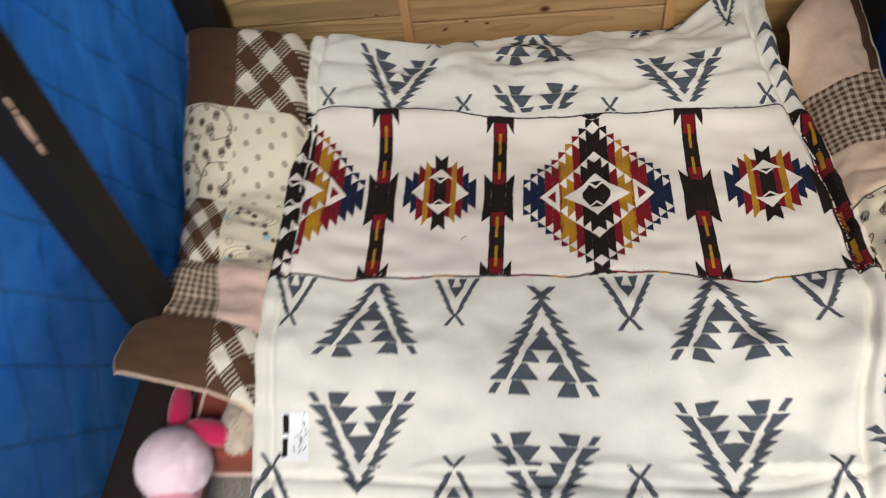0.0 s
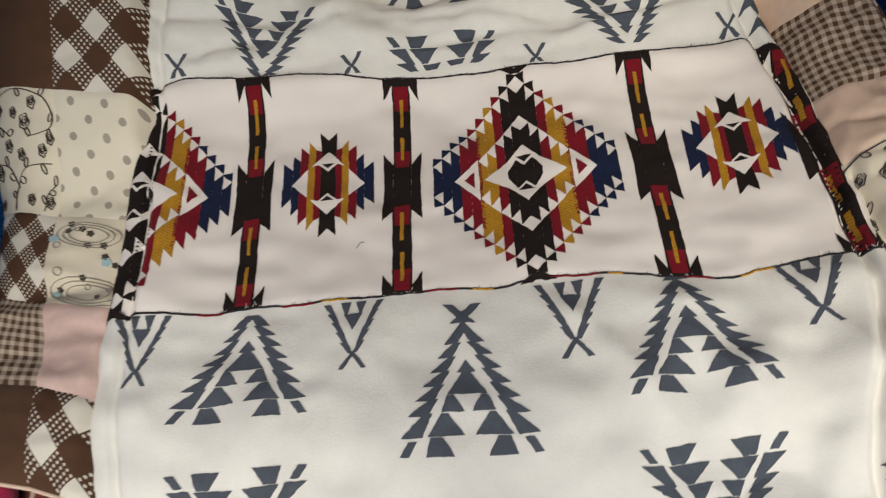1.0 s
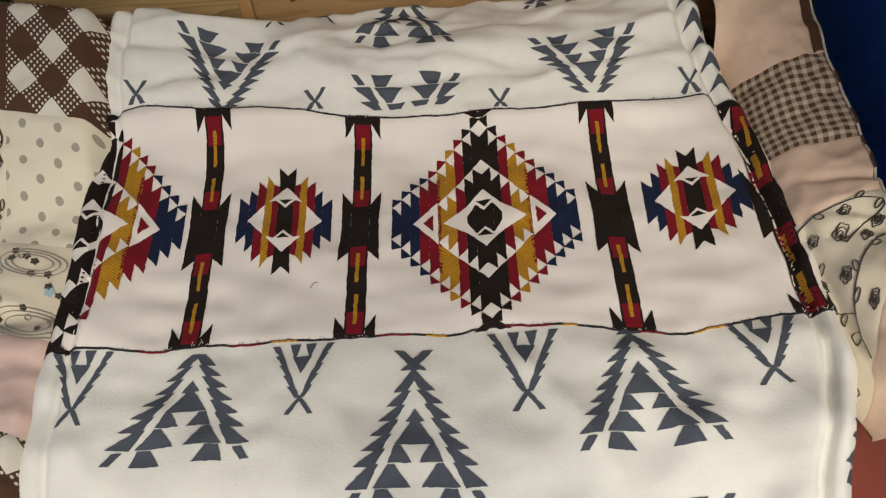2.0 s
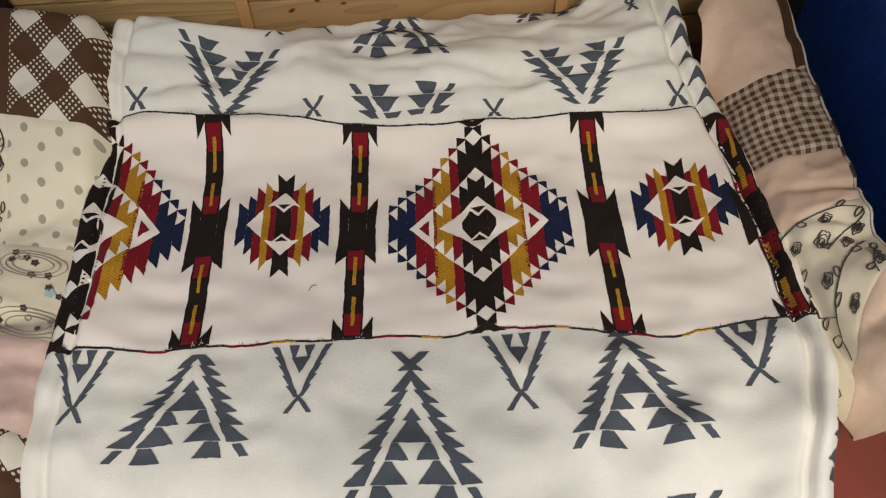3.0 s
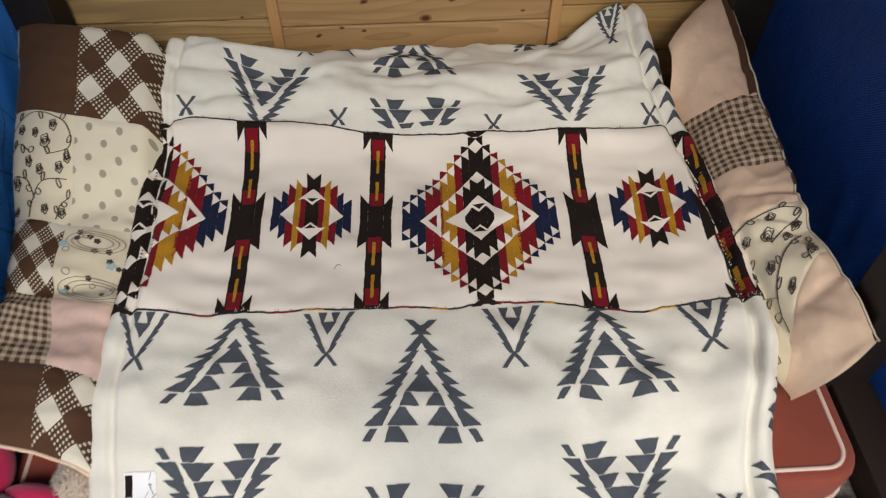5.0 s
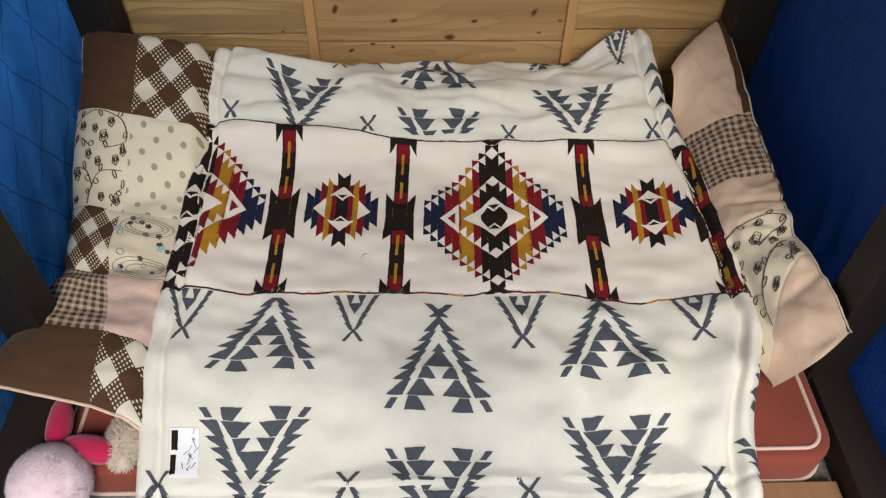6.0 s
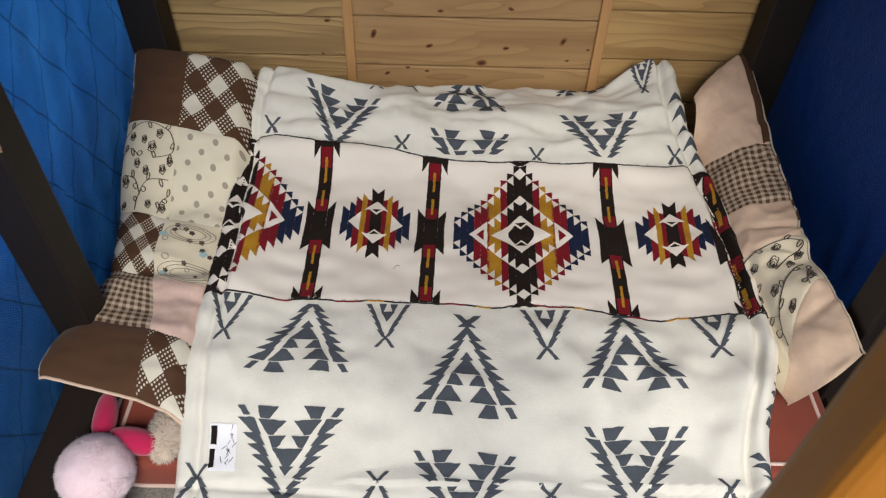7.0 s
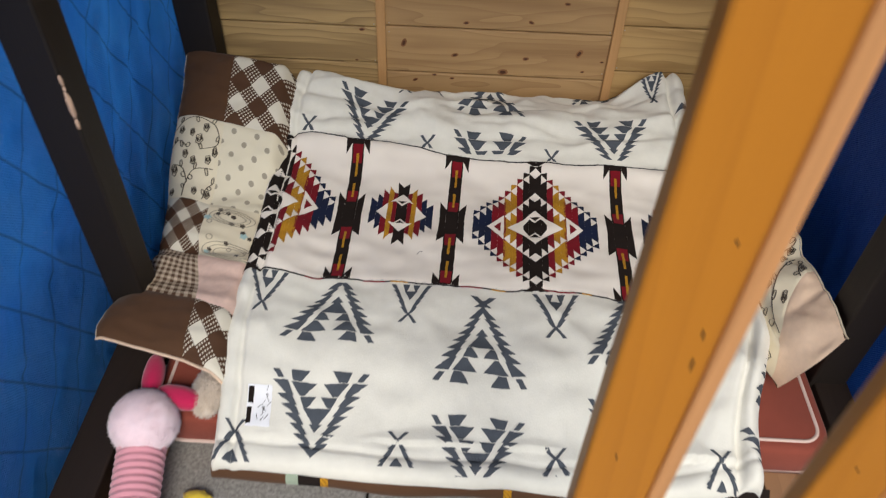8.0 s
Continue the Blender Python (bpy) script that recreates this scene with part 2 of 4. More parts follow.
def back_wall():
    wall = tagged(part("wall_north", box_bm((-0.8, 0.565, -0.05), (0.9, 0.6, 1.75), 0), PINE), "backing of the knotty pine plank wall", "wall", kind="structure")
    looks = (PINE_FIGURED, PINE, PINE_YELLOW)
    bays = [(-0.62, -0.163, (0.02, 0.12, 0.22, 0.303, 0.41, 0.52, 0.64, 0.76)), (-0.159, 0.316, (0.0, 0.10, 0.203, 0.308, 0.40, 0.50, 0.60, 0.72)), (0.320, 0.72, (0.03, 0.13, 0.228, 0.331, 0.43, 0.54, 0.65, 0.76))]
    for (x0, x1, seams), look_of in zip(bays, looks):
        for a, b in zip(seams, seams[1:]):
            part("plank", box_bm((x0, 0.54, a + 0.0012), (x1, 0.563, b - 0.0012), 0.0025, 2), look_of, wall)
        part("plank", box_bm((x0, 0.54, seams[-1] + 0.0012), (x1, 0.563, 1.75), 0.0025, 2), look_of, wall)
    for x in (-0.161, 0.318):
        part("batten", box_bm((x - 0.0095, 0.531, 0.0), (x + 0.0095, 0.5402, 1.75), 0.002, 2), PINE_V, wall)
    for x, z, r, lean in ((0.012, 0.322, 0.005, 10), (0.143, 0.329, 0.005, -20), (-0.115, 0.271, 0.0075, 70), (-0.008, 0.248, 0.006, 15), (0.249, 0.264, 0.008, 60), (0.140, 0.2465, 0.0055, 10), (0.095, 0.213, 0.009, 5), (0.299, 0.247, 0.0035, 0), (0.262, 0.222, 0.0035, 10), (-0.012, 0.192, 0.004, 0), (-0.091, 0.185, 0.005, 30), (-0.050, 0.199, 0.004, 0), (-0.201, 0.297, 0.005, 5), (-0.215, 0.226, 0.003, 0), (-0.02, 0.385, 0.006, 20), (0.21, 0.372, 0.005, 0)):
        for name, m, scale, y in (("knot_halo", HALO, 1.15, 0.5396), ("knot", KNOT, 0.66, 0.5392)):
            bm = bmesh.new()
            ring = []
            for k in range(14):
                a = 2 * math.pi * k / 14
                q = r * scale * (1 + 0.22 * noise.noise(Vector((math.cos(a) * 1.5, math.sin(a) * 1.5, x * 50 + scale))))
                px, pz = q * 1.15 * math.cos(a), q * 0.62 * math.sin(a)
                c, sn = math.cos(radians(lean)), math.sin(radians(lean))
                ring.append(bm.verts.new((x + px * c - pz * sn, y, z + px * sn + pz * c)))
            bm.faces.new(ring)
            part(name, bm, m, wall)
    for x, z in ((-0.145, 0.315), (-0.145, 0.295), (0.304, 0.315), (0.304, 0.220), (-0.176, 0.31), (-0.176, 0.226), (0.332, 0.322), (0.332, 0.236)):
        bm = bmesh.new()
        bmesh.ops.create_cone(bm, cap_ends=True, segments=10, radius1=0.0014, radius2=0.0012, depth=0.002, matrix=pose(x, 0.5395, z, 90))
        part("nail_head", bm, NAIL, wall)
    return wall


def post(lo, hi, label, material=DARK_V):
    return tagged(part("post", box_bm(lo, hi, 0.004, 2), material, smooth=False), label, "post", "dark posts of the shelter")


def tarp_wall(name, x, side, y0, label, material):
    """A hanging blue sheet with creases, hung outside the posts."""
    ny, nz = 120, 110
    y1, z0, z1 = 0.56, -0.02, 1.75
    verts, uvs = [], []
    for i in range(ny + 1):
        y = y0 + (y1 - y0) * i / ny
        for j in range(nz + 1):
            z = z0 + (z1 - z0) * j / nz
            d = 0.006 * (1 - 2 * abs(fold(y * 1.3 - z * 0.5, z * 0.8 + y * 0.3, 9, 5.0 * side))) * smooth(0.55, 0.2, z) + 0.010 * fold(y, z, 4, 3.0 * side) + 0.006 * fold(y * 1.6, z * 0.7, 11, 7.0 * side) + 0.0045 * (1 - 2 * abs(fold(y + z, z - y, 20, 9.0))) + 0.0025 * fold(y, z, 40, 13.0)
            d -= 0.006 * smooth(0.3, 0.0, z)
            verts.append((x + (d if side > 0 else 0.45 * d), y, z))
            uvs.append((y, z))
    faces = [(i * (nz + 1) + j, (i + 1) * (nz + 1) + j, (i + 1) * (nz + 1) + j + 1, i * (nz + 1) + j + 1) for i in range(ny) for j in range(nz)]
    return tagged(raw(name, verts, faces, material, uvs=uvs), label, "tarpaulin", kind="structure")


floor_stones()
back_wall()
LEFT_POSTS = [post((-0.545, -0.074, 0.0), (-0.487, -0.016, 1.75), "dark brown stained wooden post with a chipped pale patch"),
              post((-0.555, 0.47, 0.0), (-0.487, 0.53, 1.75), "dark brown stained wooden corner post by the plank wall")]
RIGHT_POSTS = [post((0.606, -0.112, 0.0), (0.664, -0.054, 1.75), "dark brown stained wooden post beside the blue sheet"),
               post((0.592, 0.47, 0.0), (0.664, 0.53, 1.75), "dark brown stained wooden corner post by the plank wall")]
for k, (z, ln, w) in enumerate(((0.543, 0.012, 0.006), (0.531, 0.006, 0.005), (0.505, 0.034, 0.009), (0.478, 0.014, 0.006))):
    part("chip", blob_bm((-0.4875, -0.0735, z), (w * 0.42, w * 0.42, ln * 0.62), 0.5, 3.0, 3.0 * k, 3), RAW, LEFT_POSTS[0], "pale chipped patch of bare wood", True)
tarp_wall("wall_west", -0.562, 1, -0.95, "creased blue woven tarpaulin hung outside the posts", TARP)
# East sheet carries its shade in the darker base colour.
tarp_wall("wall_east", 0.684, -1, -0.42, "smooth blue tarpaulin hung outside the posts, shade put into its dark colour", TARP_TAUT_SHADED)
tagged(part("sill_beam", box_bm((-0.545, -1.2, 0.0), (-0.480, 0.469, 0.055), 0.004), DARK_Y), "dark stained wooden sill beam along the stone floor", "beam", "sill beams")
tagged(part("sill_beam", box_bm((0.612, -1.2, 0.0), (0.668, 0.469, 0.055), 0.004), DARK_Y), "dark stained wooden sill beam along the stone floor", "beam", "sill beams")
# Roof is out of view; its front edge is set to shade the far bedding.
tagged(part("ceiling", box_bm((-0.585, -1.0, 1.76), (1.0, 0.62, 1.79), 0), PINE), "unseen plain board roof added to shade the far end of the shelter", "ceiling", kind="structure")
# Unseen wall, added to cut the light through the east sheet.
tagged(part("wall_outer", box_bm((0.90, -0.42, 0.0), (0.94, 0.62, 2.3), 0), DARK_Y), "unseen dark wall added to keep light off the east blue sheet", "wall", kind="structure")
# Low wall out of view, added to darken the west sheet's lower part.
tagged(part("wall_low", box_bm((-0.80, -1.2, -0.09), (-0.76, 0.62, 0.34), 0), DARK_Y), "unseen low dark wall added to shade the foot of the west blue sheet", "wall", kind="structure")
tagged(part("ground", box_bm((-60, -60, -0.5), (60, 60, -0.09), 0), SOIL), "bare earth round the shelter", "ground", kind="structure")
for x in (0.0665, 0.166):
    slat = tagged(part("gate_slat", box_bm((x, -0.691, 0.0), (x + 0.0325, -0.679, 1.75), 0.0025, 3), ORANGE), "orange varnished wooden upright slat with light painted along one edge", "slat", "gate slats")
    # Added pale strip stands for the light caught by the slat's edge.
    part("edge_strip", box_bm((x + 0.0325, -0.6915, 0.0), (x + 0.0400, -0.680, 1.75), 0.0015, 2), LIT_EDGE, slat, "pale wooden strip, painted light on the slat's rounded edge")
    for z, dx, ln in ((0.862, 0.0255, 0.0022), (0.845, 0.0262, 0.0035), (0.905, 0.0240, 0.0012), (0.78, 0.012, 0.0015)):
        part("scratch", blob_bm((x + dx, -0.6911, z), (0.00055, 0.0004, ln), 0.4, 3.0, z * 60, 2), DARK_V, slat, "small dark scratch")


# ---- the mattress under the bedding ----
def mattress():
    t = thing("mattress", "brick red cotton floor mattress with cream piping", "mattress")
    x0, x1, y0, y1, top = -0.445, 0.598, -0.252, 0.50, 0.072
    bm = box_bm((x0, y0, 0.001), (x1, y1, top), 0)
    side = [e for e in bm.edges if abs(e.verts[0].co.z - e.verts[1].co.z) > 0.02]
    bmesh.ops.bevel(bm, geom=side, offset=0.045, segments=6, affect="EDGES", profile=0.5)
    rim = [e for e in bm.edges if abs(e.verts[0].co.z - e.verts[1].co.z) < 0.001 and len({f.normal.z > 0.9 or f.normal.z < -0.9 for f in e.link_faces}) == 2]
    bmesh.ops.bevel(bm, geom=rim, offset=0.012, segments=3, affect="EDGES", profile=0.5)
    part("body", bm, RED_MAT, t, smooth=True)
    for z, inset in ((top - 0.001, 0.018), (0.012, -0.001)):
        cu = bpy.data.curves.new("piping", "CURVE")
        cu.dimensions, cu.bevel_depth, cu.bevel_resolution = "3D", 0.0032, 2
        sp = cu.splines.new("POLY")
        pts = []
        for cx, cy, a0 in ((x1 - 0.045, y1 - 0.045, 0), (x0 + 0.045, y1 - 0.045, 90), (x0 + 0.045, y0 + 0.045, 180), (x1 - 0.045, y0 + 0.045, 270)):
            for k in range(7):
                a = radians(a0 + 15 * k)
                r = 0.045 - inset
                pts.append((cx + r * math.cos(a), cy + r * math.sin(a), z, 1))
        sp.points.add(len(pts) - 1)
        for p, c in zip(sp.points, pts):
            p.co = c
        sp.use_cyclic_u = True
        cu.materials.append(PIPING)
        ob = new("piping", cu)
        ob.parent = t
    return t


mattress()


# ---- the blanket ----
def x_left(y):
    return -0.342 - 0.008 * math.exp(-((y - 0.27) / 0.12) ** 2) + 0.018 * smooth(0.40, 0.48, y) + 0.012 * smooth(-0.15, -0.34, y) + 0.002 * math.sin(23 * y)


def x_right(y):
    return 0.531 - 0.050 * smooth(-0.05, -0.24, y) - 0.063 * smooth(0.20, 0.46, y) + 0.002 * math.sin(21 * y)


def y_near(x):
    return -0.318 - 0.012 * smooth(-0.34, 0.2, x) + 0.02 * smooth(0.3, 0.5, x) + 0.003 * math.sin(17 * x)


def y_far(x):
    return 0.484 - 0.022 * smooth(-0.30, -0.13, x) + 0.068 * smooth(-0.10, 0.02, x) - 0.022 * smooth(0.40, 0.47, x)


RIM = 0.028


def height0(x, y):
    """Top of the blanket without its rims: flat on the mattress, raised towards the wall and on the pillows, with soft folds."""
    z = 0.128 + 0.10 * smooth(0.22, 0.50, y) - 0.004 * smooth(-0.01, -0.10, y) - 0.055 * smooth(-0.13, -0.31, y)
    z -= 0.010 * smooth(0.15, 0.30, x) * smooth(-0.10, -0.20, y)
    z -= 0.062 * smooth(-0.12, 0.0, x) * smooth(0.42, 0.31, x) * smooth(0.36, 0.53, y)
    z += 0.020 * smooth(-0.20, -0.31, x) * smooth(0.34, 0.2, y) * smooth(-0.24, -0.08, y) + 0.012 * smooth(0.40, 0.50, x) * smooth(0.34, 0.2, y)
    z += 0.0045 * fold(x, y, 5.5, 1.0) + 0.0026 * fold(x, y, 15, 2.0) + 0.0011 * fold(x, y, 38, 21.0)
    far = smooth(0.30, 0.37, y)
    ridge = 1 - abs(fold(x * 0.45 + 0.3 * y, y * 1.5 - 0.22 * x, 11, 4.0)) * 2
    z += far * (0.013 * ridge + 0.007 * fold(x * 0.6, y * 1.8 + 0.3 * x, 19, 5.0) + 0.003 * fold(x, y, 45, 5.5))
    z += 0.020 * smooth(0.28, 0.46, x) * smooth(0.40, 0.55, y)
    for yc, lean, deep in ((0.352, 0.03, 0.006), (0.385, -0.10, 0.005), (0.425, 0.14, 0.006)):
        d = y - yc - lean * (x - 0.1) - 0.012 * fold(x, yc, 9, 51.0)
        z -= far * deep * (0.6 + fold(x, yc, 5, 53.0)) * math.exp(-(d / 0.007) ** 2)
    near = smooth(0.0, -0.06, y)
    ridge = 1 - abs(fold(x + 0.7 * y, (y - 0.7 * x) * 0.3, 8, 6.0)) * 2
    z += near * (0.012 * ridge * (0.4 + 0.6 * smooth(0.0, 0.35, x)) + 0.003 * fold(x, y, 22, 8.0))
    wave = (x * 0.87 - y * 0.5 + 0.018 * fold(x, y, 9, 41.0)) / 0.092
    z += 0.0055 * math.sin(2 * math.pi * wave + 0.6) * smooth(0.18, 0.33, x) * smooth(-0.04, -0.13, y) * (0.75 + fold(x, y, 7, 43.0))
    z += 0.003 * fold(x, y * 0.4, 30, 12.0) * math.exp(-((y + 0.03) / 0.05) ** 2)
    z += 0.0038 * fold(x * 0.7 + y, y * 1.3 - x * 0.4, 18, 14.0)
    z += 0.006 * math.exp(-((y - 0.318 + 0.05 * (x + 0.1)) / 0.02) ** 2)
    if y > -0.275:
        z = max(z, 0.080 + 0.002 * fold(x, y, 22, 8.0))
    return z


def height(x, y):
    """Top of the blanket, rounded off at its rims, with the hem's stitching drawn in."""
    z = height0(x, y)
    dl, dr, dn, df = x - x_left(y), x_right(y) - x, y - y_near(x), y_far(x) - y
    for d, r, drop in ((dl, 0.015, 0.015), (dr, RIM, 0.034), (dn, 0.022, 0.022), (df, 0.03, 0.03)):
        if d < r:
            q = min(1.0, (r - max(0.0, d)) / r)
            z -= drop * (1 - math.sqrt(max(0.0, 1 - q * q)))
    z -= 0.008 * math.exp(-((dl - 0.030 - 0.003 * fold(y, 0, 25, 3.0)) / 0.0045) ** 2) + 0.013 * math.exp(-((dr - 0.036 - 0.003 * fold(y, 2, 20, 3.0)) / 0.006) ** 2)
    z += 0.005 * math.exp(-((dr - 0.018) / 0.012) ** 2)
    z -= 0.004 * math.exp(-((dn - 0.032) / 0.004) ** 2)
    return z


def fleece_body(parent):
    n, m = 190, 190
    verts = []
    for i in range(n + 1):
        s = i / n
        s = s + 0.06 * math.sin(2 * math.pi * s) * -0.5
        for j in range(m + 1):
            t = j / m
            t = t + 0.06 * math.sin(2 * math.pi * t) * -0.5
            x = -0.34 + 0.85 * s
            for _ in range(3):
                y = y_near(x) + (y_far(x) - y_near(x)) * t
                x = x_left(y) + (x_right(y) - x_left(y)) * s
            verts.append((x, y, height(x, y)))
    idx = lambda i, j: i * (m + 1) + j
    faces = [(idx(i, j), idx(i + 1, j), idx(i + 1, j + 1), idx(i, j + 1)) for i in range(n) for j in range(m)]
    loop = [idx(i, 0) for i in range(n)] + [idx(n, j) for j in range(m)] + [idx(i, m) for i in range(n, 0, -1)] + [idx(0, j) for j in range(m, 0, -1)]
    prev = loop
    cx, cy = 0.08, 0.1
    for k in range(1, 5):
        ring = []
        for q in loop:
            x, y, z = verts[q]
            low = 0.076 if (y > -0.26 and -0.45 < x < 0.59) else 0.03
            f = k / 4
            inw = 0.012 * f * f
            dx, dy = cx - x, cy - y
            ln = math.hypot(dx, dy)
            verts.append((x + dx / ln * inw, y + dy / ln * inw, z + (min(z - 0.004, low) - z) * f))
            ring.append(len(verts) - 1)
        for a in range(len(loop)):
            b = (a + 1) % len(loop)
            faces.append((prev[a], ring[a], ring[b], prev[b]))
        prev = ring
    return raw("fleece", verts, faces, FLEECE, parent)


def split(tri, size, out):
    a, b, c = tri
    e = [((a[0] - b[0]) ** 2 + (a[1] - b[1]) ** 2, a, b, c), ((b[0] - c[0]) ** 2 + (b[1] - c[1]) ** 2, b, c, a), ((c[0] - a[0]) ** 2 + (c[1] - a[1]) ** 2, c, a, b)]
    ln, p, q, r = max(e)
    if ln < size * size:
        out.append(tri)
        return
    mid = ((p[0] + q[0]) / 2, (p[1] + q[1]) / 2)
    split((p, mid, r), size, out)
    split((mid, q, r), size, out)


def printed(name, polys, material, parent, surface, lift=0.0011, size=0.006, label="", ragged=0.0009):
    """Flat shapes laid on a surface(x, y) -> place, split finely enough to follow its folds."""
    verts, faces = [], []
    for poly in polys:
        for t in tessellate([[Vector((*p, 0)) for p in poly]]):
            pieces = []
            split(tuple(poly[k] for k in t), size, pieces)
            for tri in pieces:
                if (tri[1][0] - tri[0][0]) * (tri[2][1] - tri[0][1]) < (tri[1][1] - tri[0][1]) * (tri[2][0] - tri[0][0]):
                    tri = (tri[0], tri[2], tri[1])
                k = len(verts)
                for p in tri:
                    wob = Vector((p[0] * 260, p[1] * 260, 0.5))
                    q = Vector(surface(p[0] + ragged * noise.noise(wob), p[1] + ragged * noise.noise(wob + Vector((0, 0, 9)))))
                    q.z += lift
                    verts.append(q)
                faces.append((k, k + 1, k + 2))
    return tagged(raw(name, verts, faces, material, parent, label, smooth=False), kind="stuff")


def on_blanket(x, y):
    return (x, y, height(x, y))


def affine(poly, left, right, tip):
    """Canonical u in -1..1 along the base, v from base (0) to tip (1), laid between three places."""
    cx, cy = (left[0] + right[0]) / 2, (left[1] + right[1]) / 2
    ux, uy = (right[0] - left[0]) / 2, (right[1] - left[1]) / 2
    vx, vy = tip[0] - cx, tip[1] - cy
    return [(cx + u * ux + v * vx, cy + u * uy + v * vy) for u, v in poly]


def cross_polys(u, v, w, hgt, thick):
    out = []
    for s in (-1, 1):
        a, b = (u - s * w, v + hgt), (u + s * w, v - hgt)
        out.append([(a[0] - thick, a[1]), (a[0] + thick, a[1]), (b[0] + thick, b[1]), (b[0] - thick, b[1])])
    return out


def tree_polys(cross=True):
    """Stepped fir: two rows of slanting blades, a stack of triangles between them, a cross at the tip."""
    out = []
    for s in (-1, 1):
        half = [[(0.0, 0.955), (0.31, 0.785), (0.10, 0.785), (0.0, 0.86)]]
        for k in range(6):
            u, v = 0.04 + 0.098 * k, 0.793 - 0.102 * k
            w, d = 0.39 + 0.018 * k, 0.106 + (0.05 if k == 5 else 0.004 * k)
            half.append([(u, v), (u + 0.115, v), (u + w, v - d), (u + 0.165, v - d)])
        half.append([(0.77, 0.106), (0.90, 0.106), (1.03, 0.012), (0.90, 0.012)])
        half.append([(0.20, 0.402), (0.30, 0.402), (0.40, 0.292), (0.05, 0.288)])
        half.append([(0.30, 0.282), (0.40, 0.282), (0.62, 0.135), (0.07, 0.14)])
        half.append([(0.40, 0.13), (0.58, 0.128), (0.66, 0.008), (0.24, 0.008)])
        out += [[(s * a, b) for a, b in q] for q in half]
    out.append([(0, 0.665), (0.14, 0.575), (0.07, 0.57), (0.30, 0.408), (-0.30, 0.408), (-0.07, 0.57), (-0.14, 0.575)])
    if cross:
        for s in (-1, 1):
            out.append([(s * a, b) for a, b in ((0.31, 1.10), (0.15, 1.10), (-0.20, 0.94), (0.0, 0.94))])
    return out


def small_polys():
    """Small arrow of the same pattern with a cross at its tip."""
    out = []
    for s in (-1, 1):
        half = []
        for k in range(5):
            u, v = 0.02 + 0.16 * k, 0.76 - 0.155 * k
            half.append([(u - 0.02, v + 0.04), (u + 0.14, v + 0.04), (u + 0.42, v - 0.125), (u + 0.155, v - 0.125)])
        half.append([(0.21, 0.20), (0.30, 0.20), (0.46, 0.0), (0.08, 0.0)])
        out += [[(s * a, b) for a, b in q] for q in half]
        out.append([(s * a, b) for a, b in ((-0.30, 1.03), (-0.48, 1.03), (-0.04, 0.78), (0.12, 0.78))])
    out.append([(0, 0.47), (0.34, 0.20), (-0.34, 0.20)])
    return out


def clip(polys, inside):
    """Keep what lies on the inner side of the line a*x + b*y + c >= 0."""
    a, b, c = inside
    out = []
    for poly in polys:
        res = []
        for i, p in enumerate(poly):
            q = poly[i - 1]
            dp, dq = a * p[0] + b * p[1] + c, a * q[0] + b * q[1] + c
            if (dp >= 0) != (dq >= 0):
                t = dq / (dq - dp)
                res.append((q[0] + t * (p[0] - q[0]), q[1] + t * (p[1] - q[1])))
            if dp >= 0:
                res.append(p)
        if len(res) > 2:
            out.append(res)
    return out


def band_low(x):
    y = -0.004 - 0.018 * smooth(0.18, 0.34, x) + 0.0012 * math.sin(60 * x)
    for at, w, d in ((0.352, 0.035, -0.010), (0.107, 0.025, -0.006), (0.171, 0.020, 0.003), (-0.148, 0.030, 0.003)):
        y += d * math.exp(-((x - at) / w) ** 2)
    return y


def band_top(x):
    return 0.333 - 0.028 * smooth(-0.15, 0.07, x) + 0.010 * math.exp(-((x + 0.285) / 0.035) ** 2) - 0.016 * smooth(0.455, 0.49, x) + 0.0012 * math.sin(43 * x)


def on_band(x, v):
    """x along the band, v from its lower (0) to its upper edge (1)."""
    y = band_low(x) + v * (band_top(x) - band_low(x))
    z = height(x, y) + 0.0022
    e = min(v, 1 - v)
    if e < 0.02:
        z -= 0.0016 * (1 - e / 0.02)
    return (x, y, z)


def band_cloth(parent):
    n, m = 190, 70
    verts = []
    for i in range(n + 1):
        for j in range(m + 1):
            v = j / m
            y = band_low(0) + v * 0.33
            a, b = x_left(y) + 0.001, x_right(y) - 0.001
            verts.append(on_band(a + (b - a) * i / n, v))
    faces = [(i * (m + 1) + j, (i + 1) * (m + 1) + j, (i + 1) * (m + 1) + j + 1, i * (m + 1) + j + 1) for i in range(n) for j in range(m)]
    return raw("band", verts, faces, BAND, parent, "off-white cotton band sewn across the blanket")


BAND_W = 0.33


def on_band_m(x, w):
    return on_band(x, w / BAND_W)


def across(polys):
    return [[(x, v * BAND_W) for x, v in p] for p in polys]


